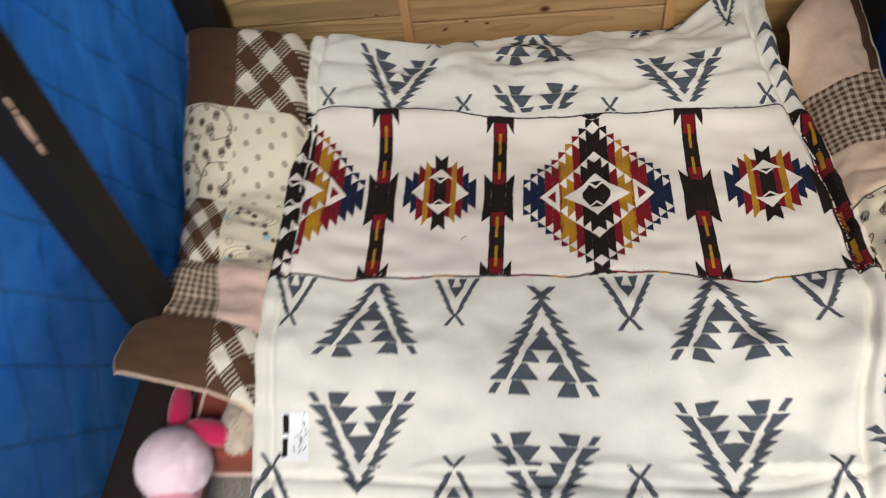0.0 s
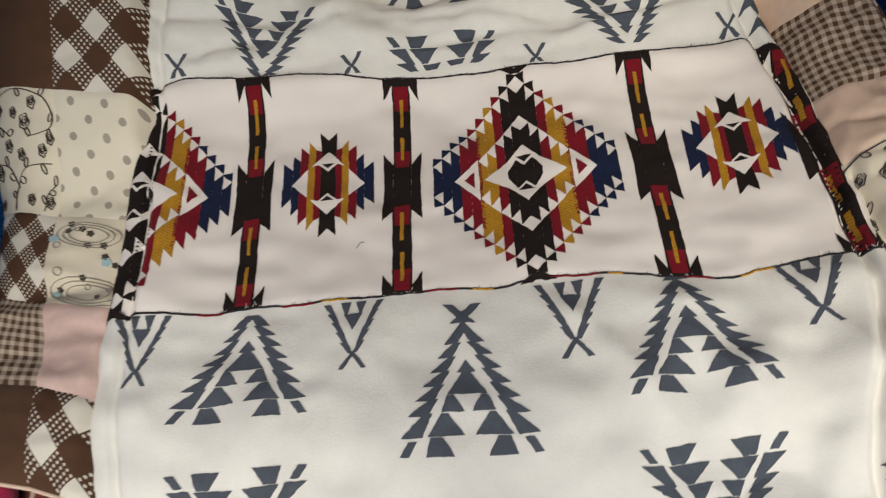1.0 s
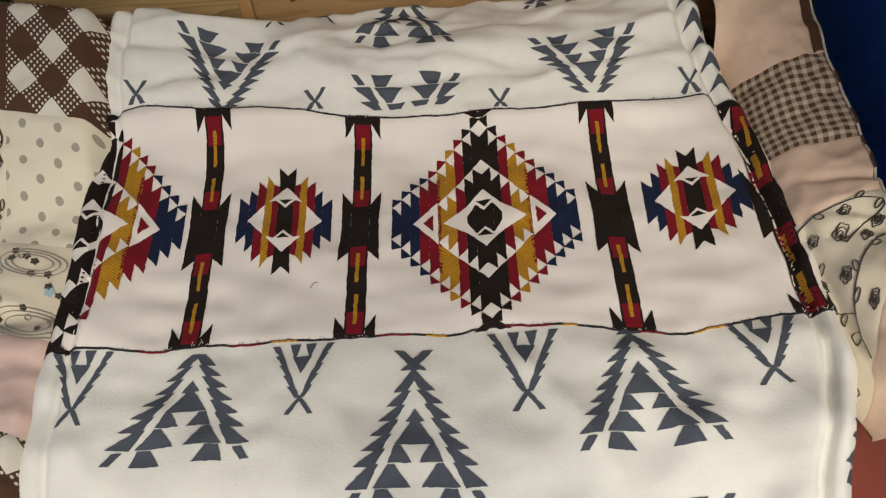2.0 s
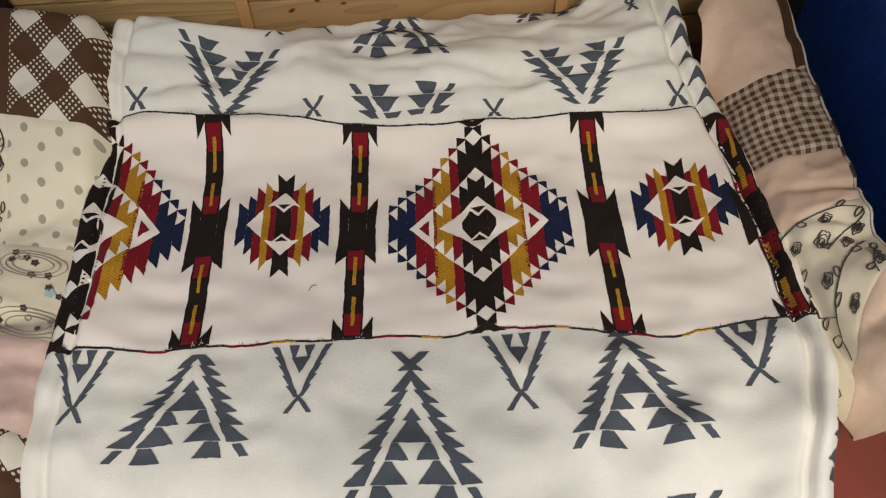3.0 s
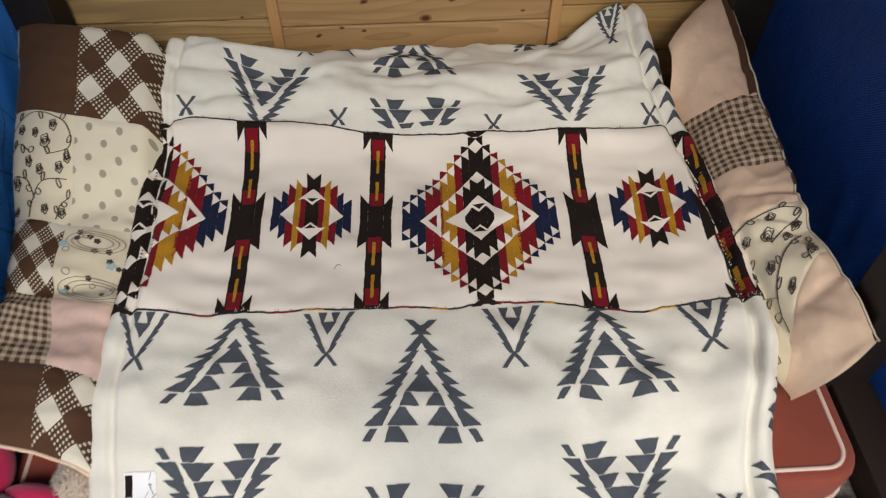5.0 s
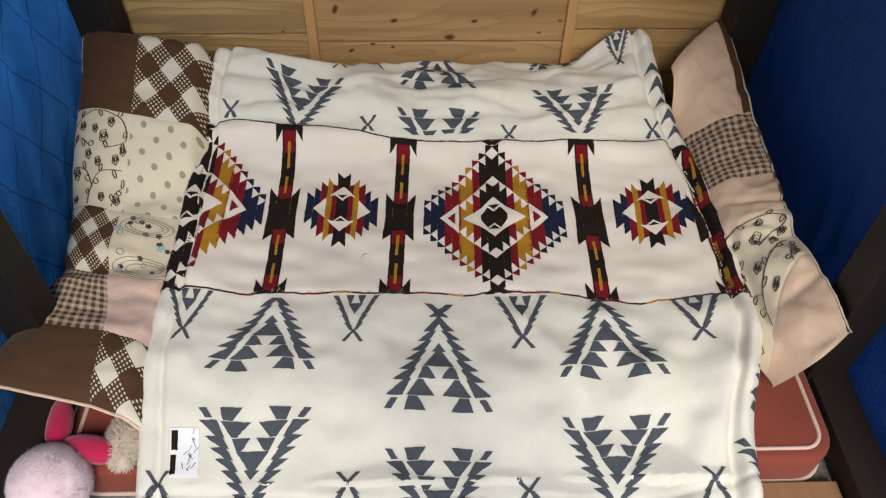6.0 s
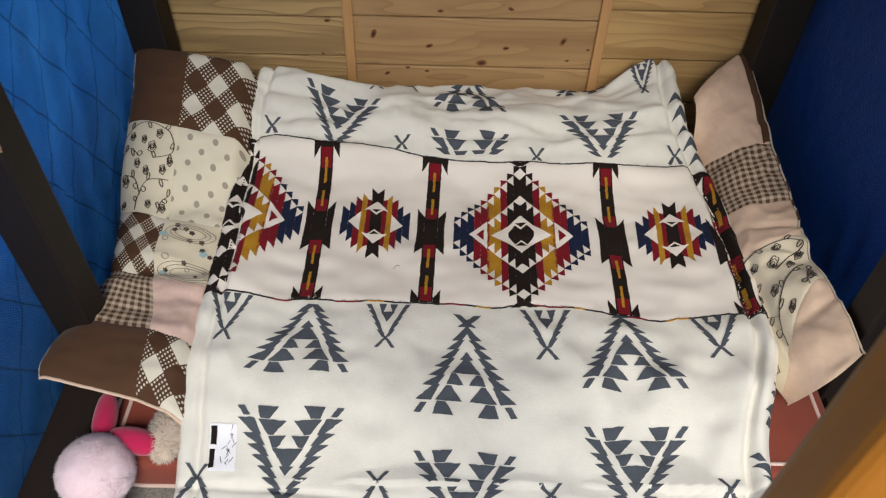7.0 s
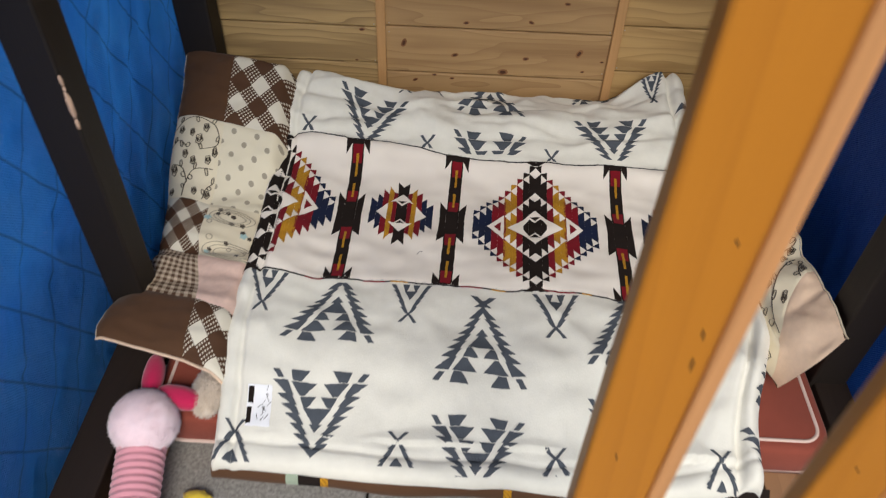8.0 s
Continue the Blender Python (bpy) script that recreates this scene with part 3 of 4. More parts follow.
def stripe(x, lean, parent):
    """Narrow column: dark, crimson and ochre, with a spread bow tie at its middle and barbs at its ends."""
    w = 0.0115
    dark = [[(-w, 0.0), (w, 0.0), (w, 1.0), (-w, 1.0)]]
    dark += [[(-w, 0.36), (-2.15 * w, 0.32), (-2.0 * w, 0.50), (-2.15 * w, 0.66), (-w, 0.60)], [(w, 0.36), (2.15 * w, 0.32), (2.0 * w, 0.50), (2.15 * w, 0.66), (w, 0.60)]]
    dark += [[(-w, 0.0), (-2.0 * w, 0.0), (-2.0 * w, 0.085), (-w, 0.03)], [(w, 0.0), (2.0 * w, 0.0), (2.0 * w, 0.085), (w, 0.03)]]
    dark += [[(-w, 1.0), (-2.0 * w, 1.0), (-2.0 * w, 0.915), (-w, 0.97)], [(w, 1.0), (2.0 * w, 1.0), (2.0 * w, 0.915), (w, 0.97)]]
    crimson = [[(-0.75 * w, a), (0.75 * w, a), (0.85 * w, b), (-0.85 * w, b)] for a, b in ((0.01, 0.10), (0.29, 0.385), (0.585, 0.67), (0.87, 0.965))]
    ochre = [[(-0.17 * w, a), (0.17 * w, a), (0.2 * w, b), (-0.2 * w, b)] for a, b in ((0.05, 0.175), (0.225, 0.35), (0.625, 0.735), (0.785, 0.92))]
    shift = lambda polys: across([[(x + u + lean * (v - 0.5), v) for u, v in p] for p in polys])
    printed("stripe_motif", shift(dark), INK, parent, on_band_m, 0.0009)
    printed("stripe_motif", shift(crimson), CRIMSON, parent, on_band_m, 0.0013)
    printed("stripe_motif", shift(ochre), OCHRE, parent, on_band_m, 0.0017)




COLOURS = {"ink": INK, "crimson": CRIMSON, "ochre": OCHRE, "navy": NAVY, "white": BAND}


def lay(res, parent, name, lift, cut=None, lean=0.0):
    for colour, polys in res.items():
        polys = [[(x + lean * (v - 0.5), v) for x, v in p] for p in polys]
        if cut:
            polys = clip(polys, cut)
        if polys:
            printed(name, across(polys), COLOURS[colour], parent, on_band_m, lift)


def small_diamond(cx, half, mid, tall, lean, parent):
    bars = [("crimson", 0.17, 0.30, 0.66, 0.70), ("ochre", 0.30, 0.45, 0.70, 0.86), ("crimson", 0.45, 0.63, 0.62, 0.76), ("navy", 0.63, 0.79, 0.46, 0.58), ("navy", 0.79, 1.0, 0.28, 0.43)]
    res = {}
    for s in (-1, 1):
        up = [(0, 0.86), (0.19, 1.0), (0.17, 0.6)]
        for colour, pts in [("ink", up)] + [(c, [(u0, a), (u1, b), (u1, b - 0.2)]) for c, u0, u1, a, b in bars]:
            pts = [(cx + s * half * u, mid + tall * hh) for u, hh in pts]
            res.setdefault(colour, []).append(pts + [(x, 2 * mid - v) for x, v in reversed(pts)])
    lay(res, parent, "diamond_motif", 0.0009, None, lean)
    white = []
    for s in (-1, 1):
        white.append([(cx + s * half * 0.45, mid + 0.068), (cx + s * half * 0.80, mid), (cx + s * half * 0.45, mid - 0.068)])
        white.append([(cx - half * 0.37, mid + s * 0.08), (cx - half * 0.24, mid + s * 0.085), (cx - half * 0.2, mid + s * 0.085), (cx, mid + s * 0.052), (cx + half * 0.2, mid + s * 0.085), (cx + half * 0.24, mid + s * 0.085), (cx + half * 0.37, mid + s * 0.08), (cx, mid + s * 0.152)])
    lay({"white": white}, parent, "diamond_motif", 0.0014, None, lean)
    eyes = [[(cx - half * 0.15, mid + s * 0.088), (cx, mid + s * 0.066), (cx + half * 0.15, mid + s * 0.088)] for s in (-1, 1)]
    lay({"ink": eyes}, parent, "diamond_motif", 0.0018, None, lean)


def big_diamond(cx, lean, parent, cut=None, tucked=False):
    """Stepped diamond: upright bars of colour, ringed by rows of pale and coloured triangles one step wide."""
    half, mid = 0.114, 0.492
    bars = [("ink", 0, 2), ("crimson", 2, 3), ("ochre", 3, 5), ("crimson", 5, 7), ("navy", 7, 10)]
    at = lambda s, u, v: (cx + s * half * u, mid + v)
    outer = lambda u: 0.474 - 0.394 * u
    inner = lambda u: 0.293 - 0.40 * u
    core = lambda u: 0.142 - 0.40 * u
    body, loose, white, ink, red = {}, {}, [], [], []
    for s in (-1, 1):
        for colour, k0, k1 in bars:
            for k in range(k0, k1):
                a, b = 0.1 * k, 0.1 * (k + 1)
                pts = [at(s, a, outer(a) - 0.074), at(s, b, outer(b))]
                body.setdefault(colour, []).append(pts + [(x, 2 * mid - v) for x, v in reversed(pts)])
                tip = "crimson" if k == 4 else "navy" if k == 6 else colour
                for up in (-1, 1):
                    if tucked and s > 0 and up < 0 and k > 2:
                        continue
                    loose.setdefault(tip, []).append([at(s, b, up * (outer(b) + 0.046)), at(s, b, up * outer(b)), at(s, a - 0.012, up * (outer(a) - 0.004))])
        body.setdefault("crimson", []).append([at(s, 0.470, 0.235), at(s, 0.505, 0.225), at(s, 0.505, -0.225), at(s, 0.470, -0.235)])
        for up in (-1, 1):
            for k in range(5):
                a, b = 0.1 * k, 0.1 * (k + 1)
                white.append([at(s, b, up * inner(b)), at(s, a, up * inner(a)), at(s, a, up * (inner(a) - 0.074))])
            white.append([at(s, 0, up * core(0)), at(s, 0.2, up * core(0.2)), at(s, 0.2, up * (core(0.2) - 0.052)), at(s, 0.1, up * (core(0.1) - 0.032)), at(s, 0.085, up * 0.070), at(s, 0, up * 0.040)])
            white.append([at(s, 0.19, 0), at(s, 0.19, up * core(0.19)), at(s, 0.45, 0)])
            white.append([at(s, 0.505, 0), at(s, 0.505, up * 0.100), at(s, 0.77, 0)])
        red.append([at(s, 0.555, 0.040), at(s, 0.665, 0), at(s, 0.555, -0.040)])
    for up in (-1, 1):
        ink.append([at(1, -0.09, up * 0.086), at(1, 0.09, up * 0.086), at(1, 0.0, up * 0.054)])
        ink.append([at(1, -0.19, up * 0.506), at(1, -0.06, up * 0.506), at(1, 0.0, up * 0.494), at(1, 0.06, up * 0.506), at(1, 0.19, up * 0.506), at(1, 0.05, up * 0.474), at(1, -0.05, up * 0.474)])
    lay(body, parent, "diamond_motif", 0.0009, cut, lean)
    lay(loose, parent, "diamond_motif", 0.0011, cut, lean)
    lay({"white": white}, parent, "diamond_motif", 0.0014, cut, lean)
    lay({"ink": ink, "crimson": red}, parent, "diamond_motif", 0.0018, cut, lean)


def tube(name, pts, radius, material, parent=None, label=""):
    cu = bpy.data.curves.new(name, "CURVE")
    cu.dimensions, cu.bevel_depth, cu.bevel_resolution = "3D", radius, 2
    sp = cu.splines.new("POLY")
    sp.points.add(len(pts) - 1)
    for p, c in zip(sp.points, pts):
        p.co = (*c, 1)
    cu.materials.append(material)
    ob = new(name, cu)
    if parent:
        ob.parent = parent
    if label:
        tagged(ob, label)
    return ob


def blanket():
    t = thing("blanket", "cream fleece blanket with grey arrow motifs and a woven patterned band", "blanket")
    fleece_body(t)
    band_cloth(t)
    for x, lean in ((-0.187, 0.0), (0.003, 0.012), (0.310, 0.011), (0.499, 0.0)):
        stripe(x, lean, t)
    small_diamond(-0.0915, 0.0585, 0.52, 0.245, 0.003, t)
    small_diamond(0.4135, 0.0625, 0.546, 0.235, 0.028, t)
    big_diamond(0.156, 0.010, t)
    big_diamond(-0.331, 0.0, t, (1.0, 0.0, 0.3440), tucked=True)
    for f, name in ((band_low, "lower_seam"), (band_top, "upper_seam")):
        v = 0.0 if f is band_low else 1.0
        pts = []
        for i in range(260):
            x = -0.338 + 0.852 * i / 259
            p = on_band(x, v)
            pts.append((p[0], p[1] + 0.0012 * noise.noise(Vector((x * 90, v, 0))), p[2] - 0.0005 + 0.0008 * noise.noise(Vector((x * 140, v, 5)))))
        tube(name, pts, 0.0015, THREAD, t, "frayed dark overlock seam")
        if v == 0:
            for a, b, m in ((60, 72, CRIMSON), (74, 84, OCHRE), (110, 122, CRIMSON), (126, 134, OCHRE), (150, 170, CRIMSON), (172, 178, OCHRE), (196, 206, CRIMSON), (214, 226, OCHRE), (30, 40, CRIMSON)):
                tube("seam_thread", [(p[0], p[1] - 0.0008, p[2] + 0.0008) for p in pts[a:b]], 0.0012, m, t)
        rng = random.Random(11 + int(v))
        for material, count, reach in ((THREAD, 260, 0.0045), (FLEECE, 260, 0.005)):
            verts, faces = [], []
            for _ in range(count):
                p = Vector(pts[rng.randrange(len(pts))]) + Vector((0, 0, 0.001))
                a = rng.uniform(0, 2 * math.pi)
                d = Vector((math.cos(a), 0.7 * math.sin(a) + (0.5 if material is FLEECE and v == 0 else 0), rng.uniform(0.0, 0.5))) * reach * rng.uniform(0.5, 1.2)
                w = Vector((-d.y, d.x, 0)).normalized() * 0.0003
                k = len(verts)
                verts += [p - w, p + w, p + d + w * 0.5, p + d - w * 0.5]
                faces.append((k, k + 1, k + 2, k + 3))
            tagged(raw("fray", verts, faces, material, t, smooth=False), kind="stuff")
    trees = [((-0.255, -0.136), (-0.111, -0.135), (-0.173, 0.002), True), ((-0.012, -0.190), (0.129, -0.196), (0.062, -0.041), True), ((0.226, -0.152), (0.373, -0.154), (0.297, -0.018), True)]
    for l, r, tip, c in trees:
        polys = [affine(p, l, r, tip) for p in tree_polys(cross=c)]
        printed("tree_motif", clip(polys, (0, 1, 10) if l[0] > -0.1 and l[0] < 0 else (0, -1, -0.012)), FLEECE_GREY, t, on_blanket)
    for l, r, tip in (((-0.255, -0.183), (-0.112, -0.182), (-0.185, -0.313)), ((-0.011, -0.231), (0.127, -0.237), (0.055, -0.357)), ((0.225, -0.201), (0.369, -0.195), (0.283, -0.326))):
        polys = [affine(p, l, r, tip) for p in tree_polys(cross=False)]
        printed("tree_motif", clip(polys, (0, 1, 0.318)), FLEECE_GREY, t, on_blanket)
    for l, r, tip in (((-0.324, -0.008), (-0.266, -0.006), (-0.295, -0.089)), ((-0.090, -0.009), (-0.026, -0.009), (-0.060, -0.089)), ((0.146, -0.011), (0.219, -0.012), (0.179, -0.102)), ((0.400, -0.016), (0.470, -0.024), (0.434, -0.097))):
        printed("arrow_motif", [affine(p, l, r, tip) for p in small_polys()], FLEECE_GREY, t, on_blanket)
    for x, y in ((-0.303, -0.263), (-0.060, -0.266), (0.1735, -0.279), (0.4185, -0.268)):
        polys = [affine(p, (x - 0.034, y - 0.062), (x + 0.034, y - 0.062), (x, y + 0.004)) for p in small_polys()]
        printed("arrow_motif", clip(polys, (0, 1, 0.312)), FLEECE_GREY, t, on_blanket)
    far = [((-0.231, 0.446), (-0.096, 0.414), (-0.178, 0.318), False), ((0.003, 0.418), (0.136, 0.390), (0.072, 0.538), False), ((0.238, 0.399), (0.379, 0.402), (0.317, 0.293), False), ((0.372, 0.530), (0.423, 0.520), (0.400, 0.452), True), ((0.245, 0.500), (0.339, 0.495), (0.300, 0.580), False), ((-0.001, 0.362), (0.141, 0.360), (0.070, 0.235), False)]
    for l, r, tip, c in far:
        polys = [affine(p, l, r, tip) for p in tree_polys(cross=c)]
        polys = clip(polys, (0, -1, y_far((l[0] + r[0]) / 2) - 0.006))
        if tip[1] < 0.33:
            polys = clip(polys, (0, 1, -0.317))
        printed("tree_motif", polys, FLEECE_GREY, t, on_blanket)
    for x, y in ((-0.290, 0.365), (-0.053, 0.342), (0.192, 0.325), (0.444, 0.332)):
        polys = [affine(p, (x - 0.032, y - 0.07), (x + 0.032, y - 0.07), (x, y + 0.006)) for p in small_polys()]
        printed("arrow_motif", clip(polys, (0, 1, -band_top(x) - 0.003)), FLEECE_GREY, t, on_blanket)
    for x, y in ((-0.105, 0.452), (-0.040, 0.478)):
        polys = [affine(p, (x - 0.030, y + 0.055), (x + 0.030, y + 0.055), (x, y - 0.008)) for p in small_polys()]
        printed("arrow_motif", clip(polys, (0, -1, y_far(x) - 0.012)), FLEECE_GREY, t, on_blanket)
    # the pattern runs on over the seam at the far side of the blanket
    for l, r, tip in (((0.476, -0.200), (0.624, -0.198), (0.552, -0.050)), ((0.452, -0.232), (0.600, -0.229), (0.526, -0.345))):
        polys = [affine(p, l, r, tip) for p in tree_polys(cross=False)]
        printed("tree_motif", clip(clip(polys, (-1, 0.263, 0.538) if tip[1] > -0.2 else (-1, 0, 0.477)), (1, -0.263, -0.510) if tip[1] > -0.2 else (1, 0, -0.449)), FLEECE_GREY, t, on_blanket)
    blades = []
    for k in range(5):
        y = 0.318 + 0.026 * k
        xr = x_right(y)
        blades.append([(xr - 0.034, y - 0.004), (xr - 0.022, y + 0.012), (xr - 0.004, y + 0.004), (xr - 0.010, y - 0.010), (xr - 0.020, y - 0.002)])
    printed("tree_motif", blades, FLEECE_GREY, t, on_blanket)
    # dark backing cloth that shows under the near hem
    for x0, x1, m in ((-0.336, -0.225, BROWN), (-0.225, -0.206, SAGE), (-0.206, -0.172, INK), (-0.172, -0.160, OCHRE), (-0.160, 0.10, BROWN), (0.10, 0.112, OCHRE), (0.112, 0.335, BROWN), (0.335, 0.352, SAGE), (0.352, 0.41, INK), (0.41, 0.422, OCHRE), (0.422, 0.496, INK)):
        n = max(2, int((x1 - x0) / 0.01))
        verts = []
        for i in range(n + 1):
            x = x0 + (x1 - x0) * i / n
            y = y_near(x)
            for q in range(5):
                verts.append((x, y - 0.0008 + 0.010 * abs(q - 2) ** 2 / 4, 0.036 - 0.0085 * q + 0.004 * math.sin(31 * x)))
        raw("backing", verts, [(i * 5 + q, i * 5 + q + 1, (i + 1) * 5 + q + 1, (i + 1) * 5 + q) for i in range(n) for q in range(4)], m, t, "dark printed backing cloth under the hem")
    # loose thread ends
    for x, y, a in ((-0.055, 0.065, 0.5), (-0.32, -0.002, -1.0), (-0.31, -0.008, -0.6)):
        pts = [on_blanket(x + 0.011 * k / 8 * math.cos(a), y + 0.011 * k / 8 * math.sin(a) + 0.004 * math.sin(3.1 * k / 8)) for k in range(9)]
        tube("loose_thread", [(p[0], p[1], p[2] + 0.004) for p in pts], 0.0004, THREAD, t)
    # sewn-on label with line drawing and dark bars
    lab = [[(-0.292, -0.208), (-0.255, -0.208), (-0.252, -0.265), (-0.288, -0.266)]]
    label_ob = printed("care_label", lab, LABEL_WHITE, t, on_blanket, 0.0018, label="white satin label with dark bars and sketch lines")
    bars = [[(-0.290, -0.211), (-0.282, -0.211), (-0.281, -0.233), (-0.289, -0.233)], [(-0.289, -0.239), (-0.282, -0.238), (-0.281, -0.261), (-0.288, -0.263)]]
    for k in range(16):
        a = (-0.276 + 0.016 * random.random(), -0.214 - 0.044 * random.random())
        ang = random.uniform(0.6, 1.3) * random.choice((-1, 1))
        ln = random.uniform(0.004, 0.010)
        dx, dy = ln * math.cos(ang), ln * math.sin(ang)
        px, py = -dy / ln * 0.0004, dx / ln * 0.0004
        bars.append([(a[0] - px, a[1] - py), (a[0] + dx - px, a[1] + dy - py), (a[0] + dx + px, a[1] + dy + py), (a[0] + px, a[1] + py)])
    printed("label_print", bars, INK, label_ob, on_blanket, 0.0023)
    return t


blanket()


# ---- pillows ----
def gingham(name):
    m = mat(name, (0.6, 0.5, 0.4), 0.85, 0.15)
    n = Nodes(m)
    sep = n.add("ShaderNodeSeparateXYZ")
    n.link(n.coord("UV"), sep.inputs[0])
    a, b = [n.math("LESS_THAN", n.math("FRACT", n.math("DIVIDE", sep.outputs[k], 0.0118)), 0.52) for k in (0, 1)]
    c = n.mix(n.math("MULTIPLY", n.math("ADD", a, b), 0.5), (0.66, 0.54, 0.40), (0.085, 0.041, 0.020))
    fine = n.noise(n.coord(), 1200, 2)
    n.color(n.mix(n.math("MULTIPLY", fine, 0.3), c, (0.2, 0.13, 0.1)))
    n.bump(fine, 0.3, 0.001)
    return m


def argyle(name):
    """Slanting squares: plain brown, plain cream, and a dotted lattice between them."""
    m = mat(name, (0.5, 0.4, 0.3), 0.85, 0.15)
    n = Nodes(m)
    sep = n.add("ShaderNodeSeparateXYZ")
    n.link(n.coord("UV"), sep.inputs[0])
    u, v = sep.outputs[0], sep.outputs[1]
    size = 0.041
    p = n.math("DIVIDE", n.math("ADD", u, v), size)
    q = n.math("DIVIDE", n.math("SUBTRACT", u, v), size)
    fi, fj = n.math("FLOOR", p), n.math("FLOOR", q)
    odd = n.math("MODULO", n.math("ABSOLUTE", n.math("ADD", fi, fj)), 2.0)
    alt = n.math("MODULO", n.math("ABSOLUTE", fi), 2.0)
    plain = n.mix(alt, (0.080, 0.039, 0.021), (0.66, 0.61, 0.50))
    du, dv = [n.math("SUBTRACT", n.math("FRACT", n.math("MULTIPLY", w, 5.0)), 0.5) for w in (p, q)]
    r = n.math("SQRT", n.math("ADD", n.math("MULTIPLY", du, du), n.math("MULTIPLY", dv, dv)))
    lattice = n.mix(n.math("LESS_THAN", r, 0.27), (0.080, 0.039, 0.021), (0.60, 0.55, 0.45))
    n.color(n.mix(odd, plain, lattice))
    n.bump(n.noise(n.coord(), 1200, 2), 0.3, 0.001)
    return m


def dotted(name):
    m = mat(name, (0.66, 0.62, 0.50), 0.85, 0.15)
    n = Nodes(m)
    sep = n.add("ShaderNodeSeparateXYZ")
    n.link(n.coord("UV"), sep.inputs[0])
    dots = None
    for off in (0.0, 0.5):
        d = [n.math("SUBTRACT", n.math("FRACT", n.math("ADD", n.math("DIVIDE", sep.outputs[k], w), off)), 0.5) for k, w in ((0, 0.046), (1, 0.040))]
        d = [n.math("MULTIPLY", a, w) for a, w in zip(d, (0.046, 0.040))]
        r = n.math("SQRT", n.math("ADD", n.math("MULTIPLY", d[0], d[0]), n.math("MULTIPLY", d[1], d[1])))
        hit = n.math("LESS_THAN", r, 0.0052)
        dots = hit if dots is None else n.math("MAXIMUM", dots, hit)
    n.color(n.mix(dots, (0.69, 0.625, 0.475), (0.34, 0.30, 0.23)))
    n.bump(n.noise(n.coord(), 1200, 2), 0.3, 0.001)
    return m


GINGHAM, ARGYLE, DOTTED = gingham("brown_gingham"), argyle("brown_argyle"), dotted("dotted_cream")


def pillow_patch(name, top, s0, s1, t0, t1, size, material, parent, n=22):
    verts, uvs = [], []
    for i in range(n + 1):
        for j in range(n + 1):
            s = s0 + (s1 - s0) * i / n
            ta, tb = t0(s) if callable(t0) else t0, t1(s) if callable(t1) else t1
            t = ta + (tb - ta) * j / n
            p = Vector(top(s, t))
            e = min(i, n - i, j, n - j)
            if e == 0:
                p.z -= 0.0012
            verts.append(p)
            uvs.append((size[0] * i / n, size[1] * j / n))
    faces = [(i * (n + 1) + j, (i + 1) * (n + 1) + j, (i + 1) * (n + 1) + j + 1, i * (n + 1) + j + 1) for i in range(n) for j in range(n)]
    return raw(name, verts, faces, material, parent, uvs=uvs)


def underside(name, top, drop, material, parent, n=40):
    """The back cloth: meets the front along the rim and bellies out below."""
    verts = []
    for i in range(n + 1):
        for j in range(n + 1):
            s, t = i / n, j / n
            p = Vector(top(s, t))
            e = min(s, 1 - s) * min(t, 1 - t)
            p.z -= 0.002 + drop * min(1.0, 14 * e) ** 0.5
            verts.append(p)
    faces = [(i * (n + 1) + j, i * (n + 1) + j + 1, (i + 1) * (n + 1) + j + 1, (i + 1) * (n + 1) + j) for i in range(n) for j in range(n)]
    return raw(name, verts, faces, material, parent)


def rim_fall(s, t, w, tall):
    """How far the cloth falls towards the rim of a stuffed pillow."""
    z = 0.0
    for d in (s, 1 - s):
        q = max(0.0, 1 - d / w)
        z -= tall * (0.35 + 0.65 * smooth(0.0, 0.16, t) * smooth(1.0, 0.86, t)) * (1 - math.sqrt(max(0.0, 1 - q * q)))
    for d in (t, 1 - t):
        q = max(0.0, 1 - d / (w * 0.5))
        z -= tall * 0.4 * (1 - math.sqrt(max(0.0, 1 - q * q)))
    return z


# rows of the patchwork along the left-hand pillow, as shares of its length
L_ROWS = (0.0, 0.155, 0.345, 0.545, 0.785, 1.0)
L_SPLIT = 0.42


def left_top(s, t):
    yn, yf = -0.150 - 0.078 * s, 0.482 - 0.035 * s
    y = yn + (yf - yn) * t
    xo = -0.541 + 0.022 * math.exp(-((y - 0.06) / 0.10) ** 2) - 0.008 * smooth(0.1, 0.3, y)
    xi = -0.300 + 0.03 * smooth(0.05, -0.15, y)
    mid = -0.448 + 0.053 * smooth(0.12, -0.12, y)
    x = xo + (mid - xo) * s / L_SPLIT if s < L_SPLIT else mid + (xi - mid) * (s - L_SPLIT) / (1 - L_SPLIT)
    z = 0.130 + 0.53 * max(0.0, y - 0.19) * smooth(0.14, 0.27, y) + 0.024 * math.exp(-((y + 0.11) / 0.09) ** 2)
    z -= 0.012 * math.exp(-((y - 0.055) / 0.018) ** 2) * (1 - 0.4 * s)
    z += 0.005 * fold(x, y, 14, 21.0) + 0.0035 * fold(x * 0.6 + y * 0.3, y * 1.5, 32, 23.0) + 0.0015 * fold(x, y, 70, 25.0)
    z += rim_fall(s, t, 0.20, 0.030) - 0.045 * smooth(-0.352, -0.31, x)
    return (x, y, z)


R_ROWS = (0.0, 0.13, 0.36, 0.53, 0.735, 1.0)


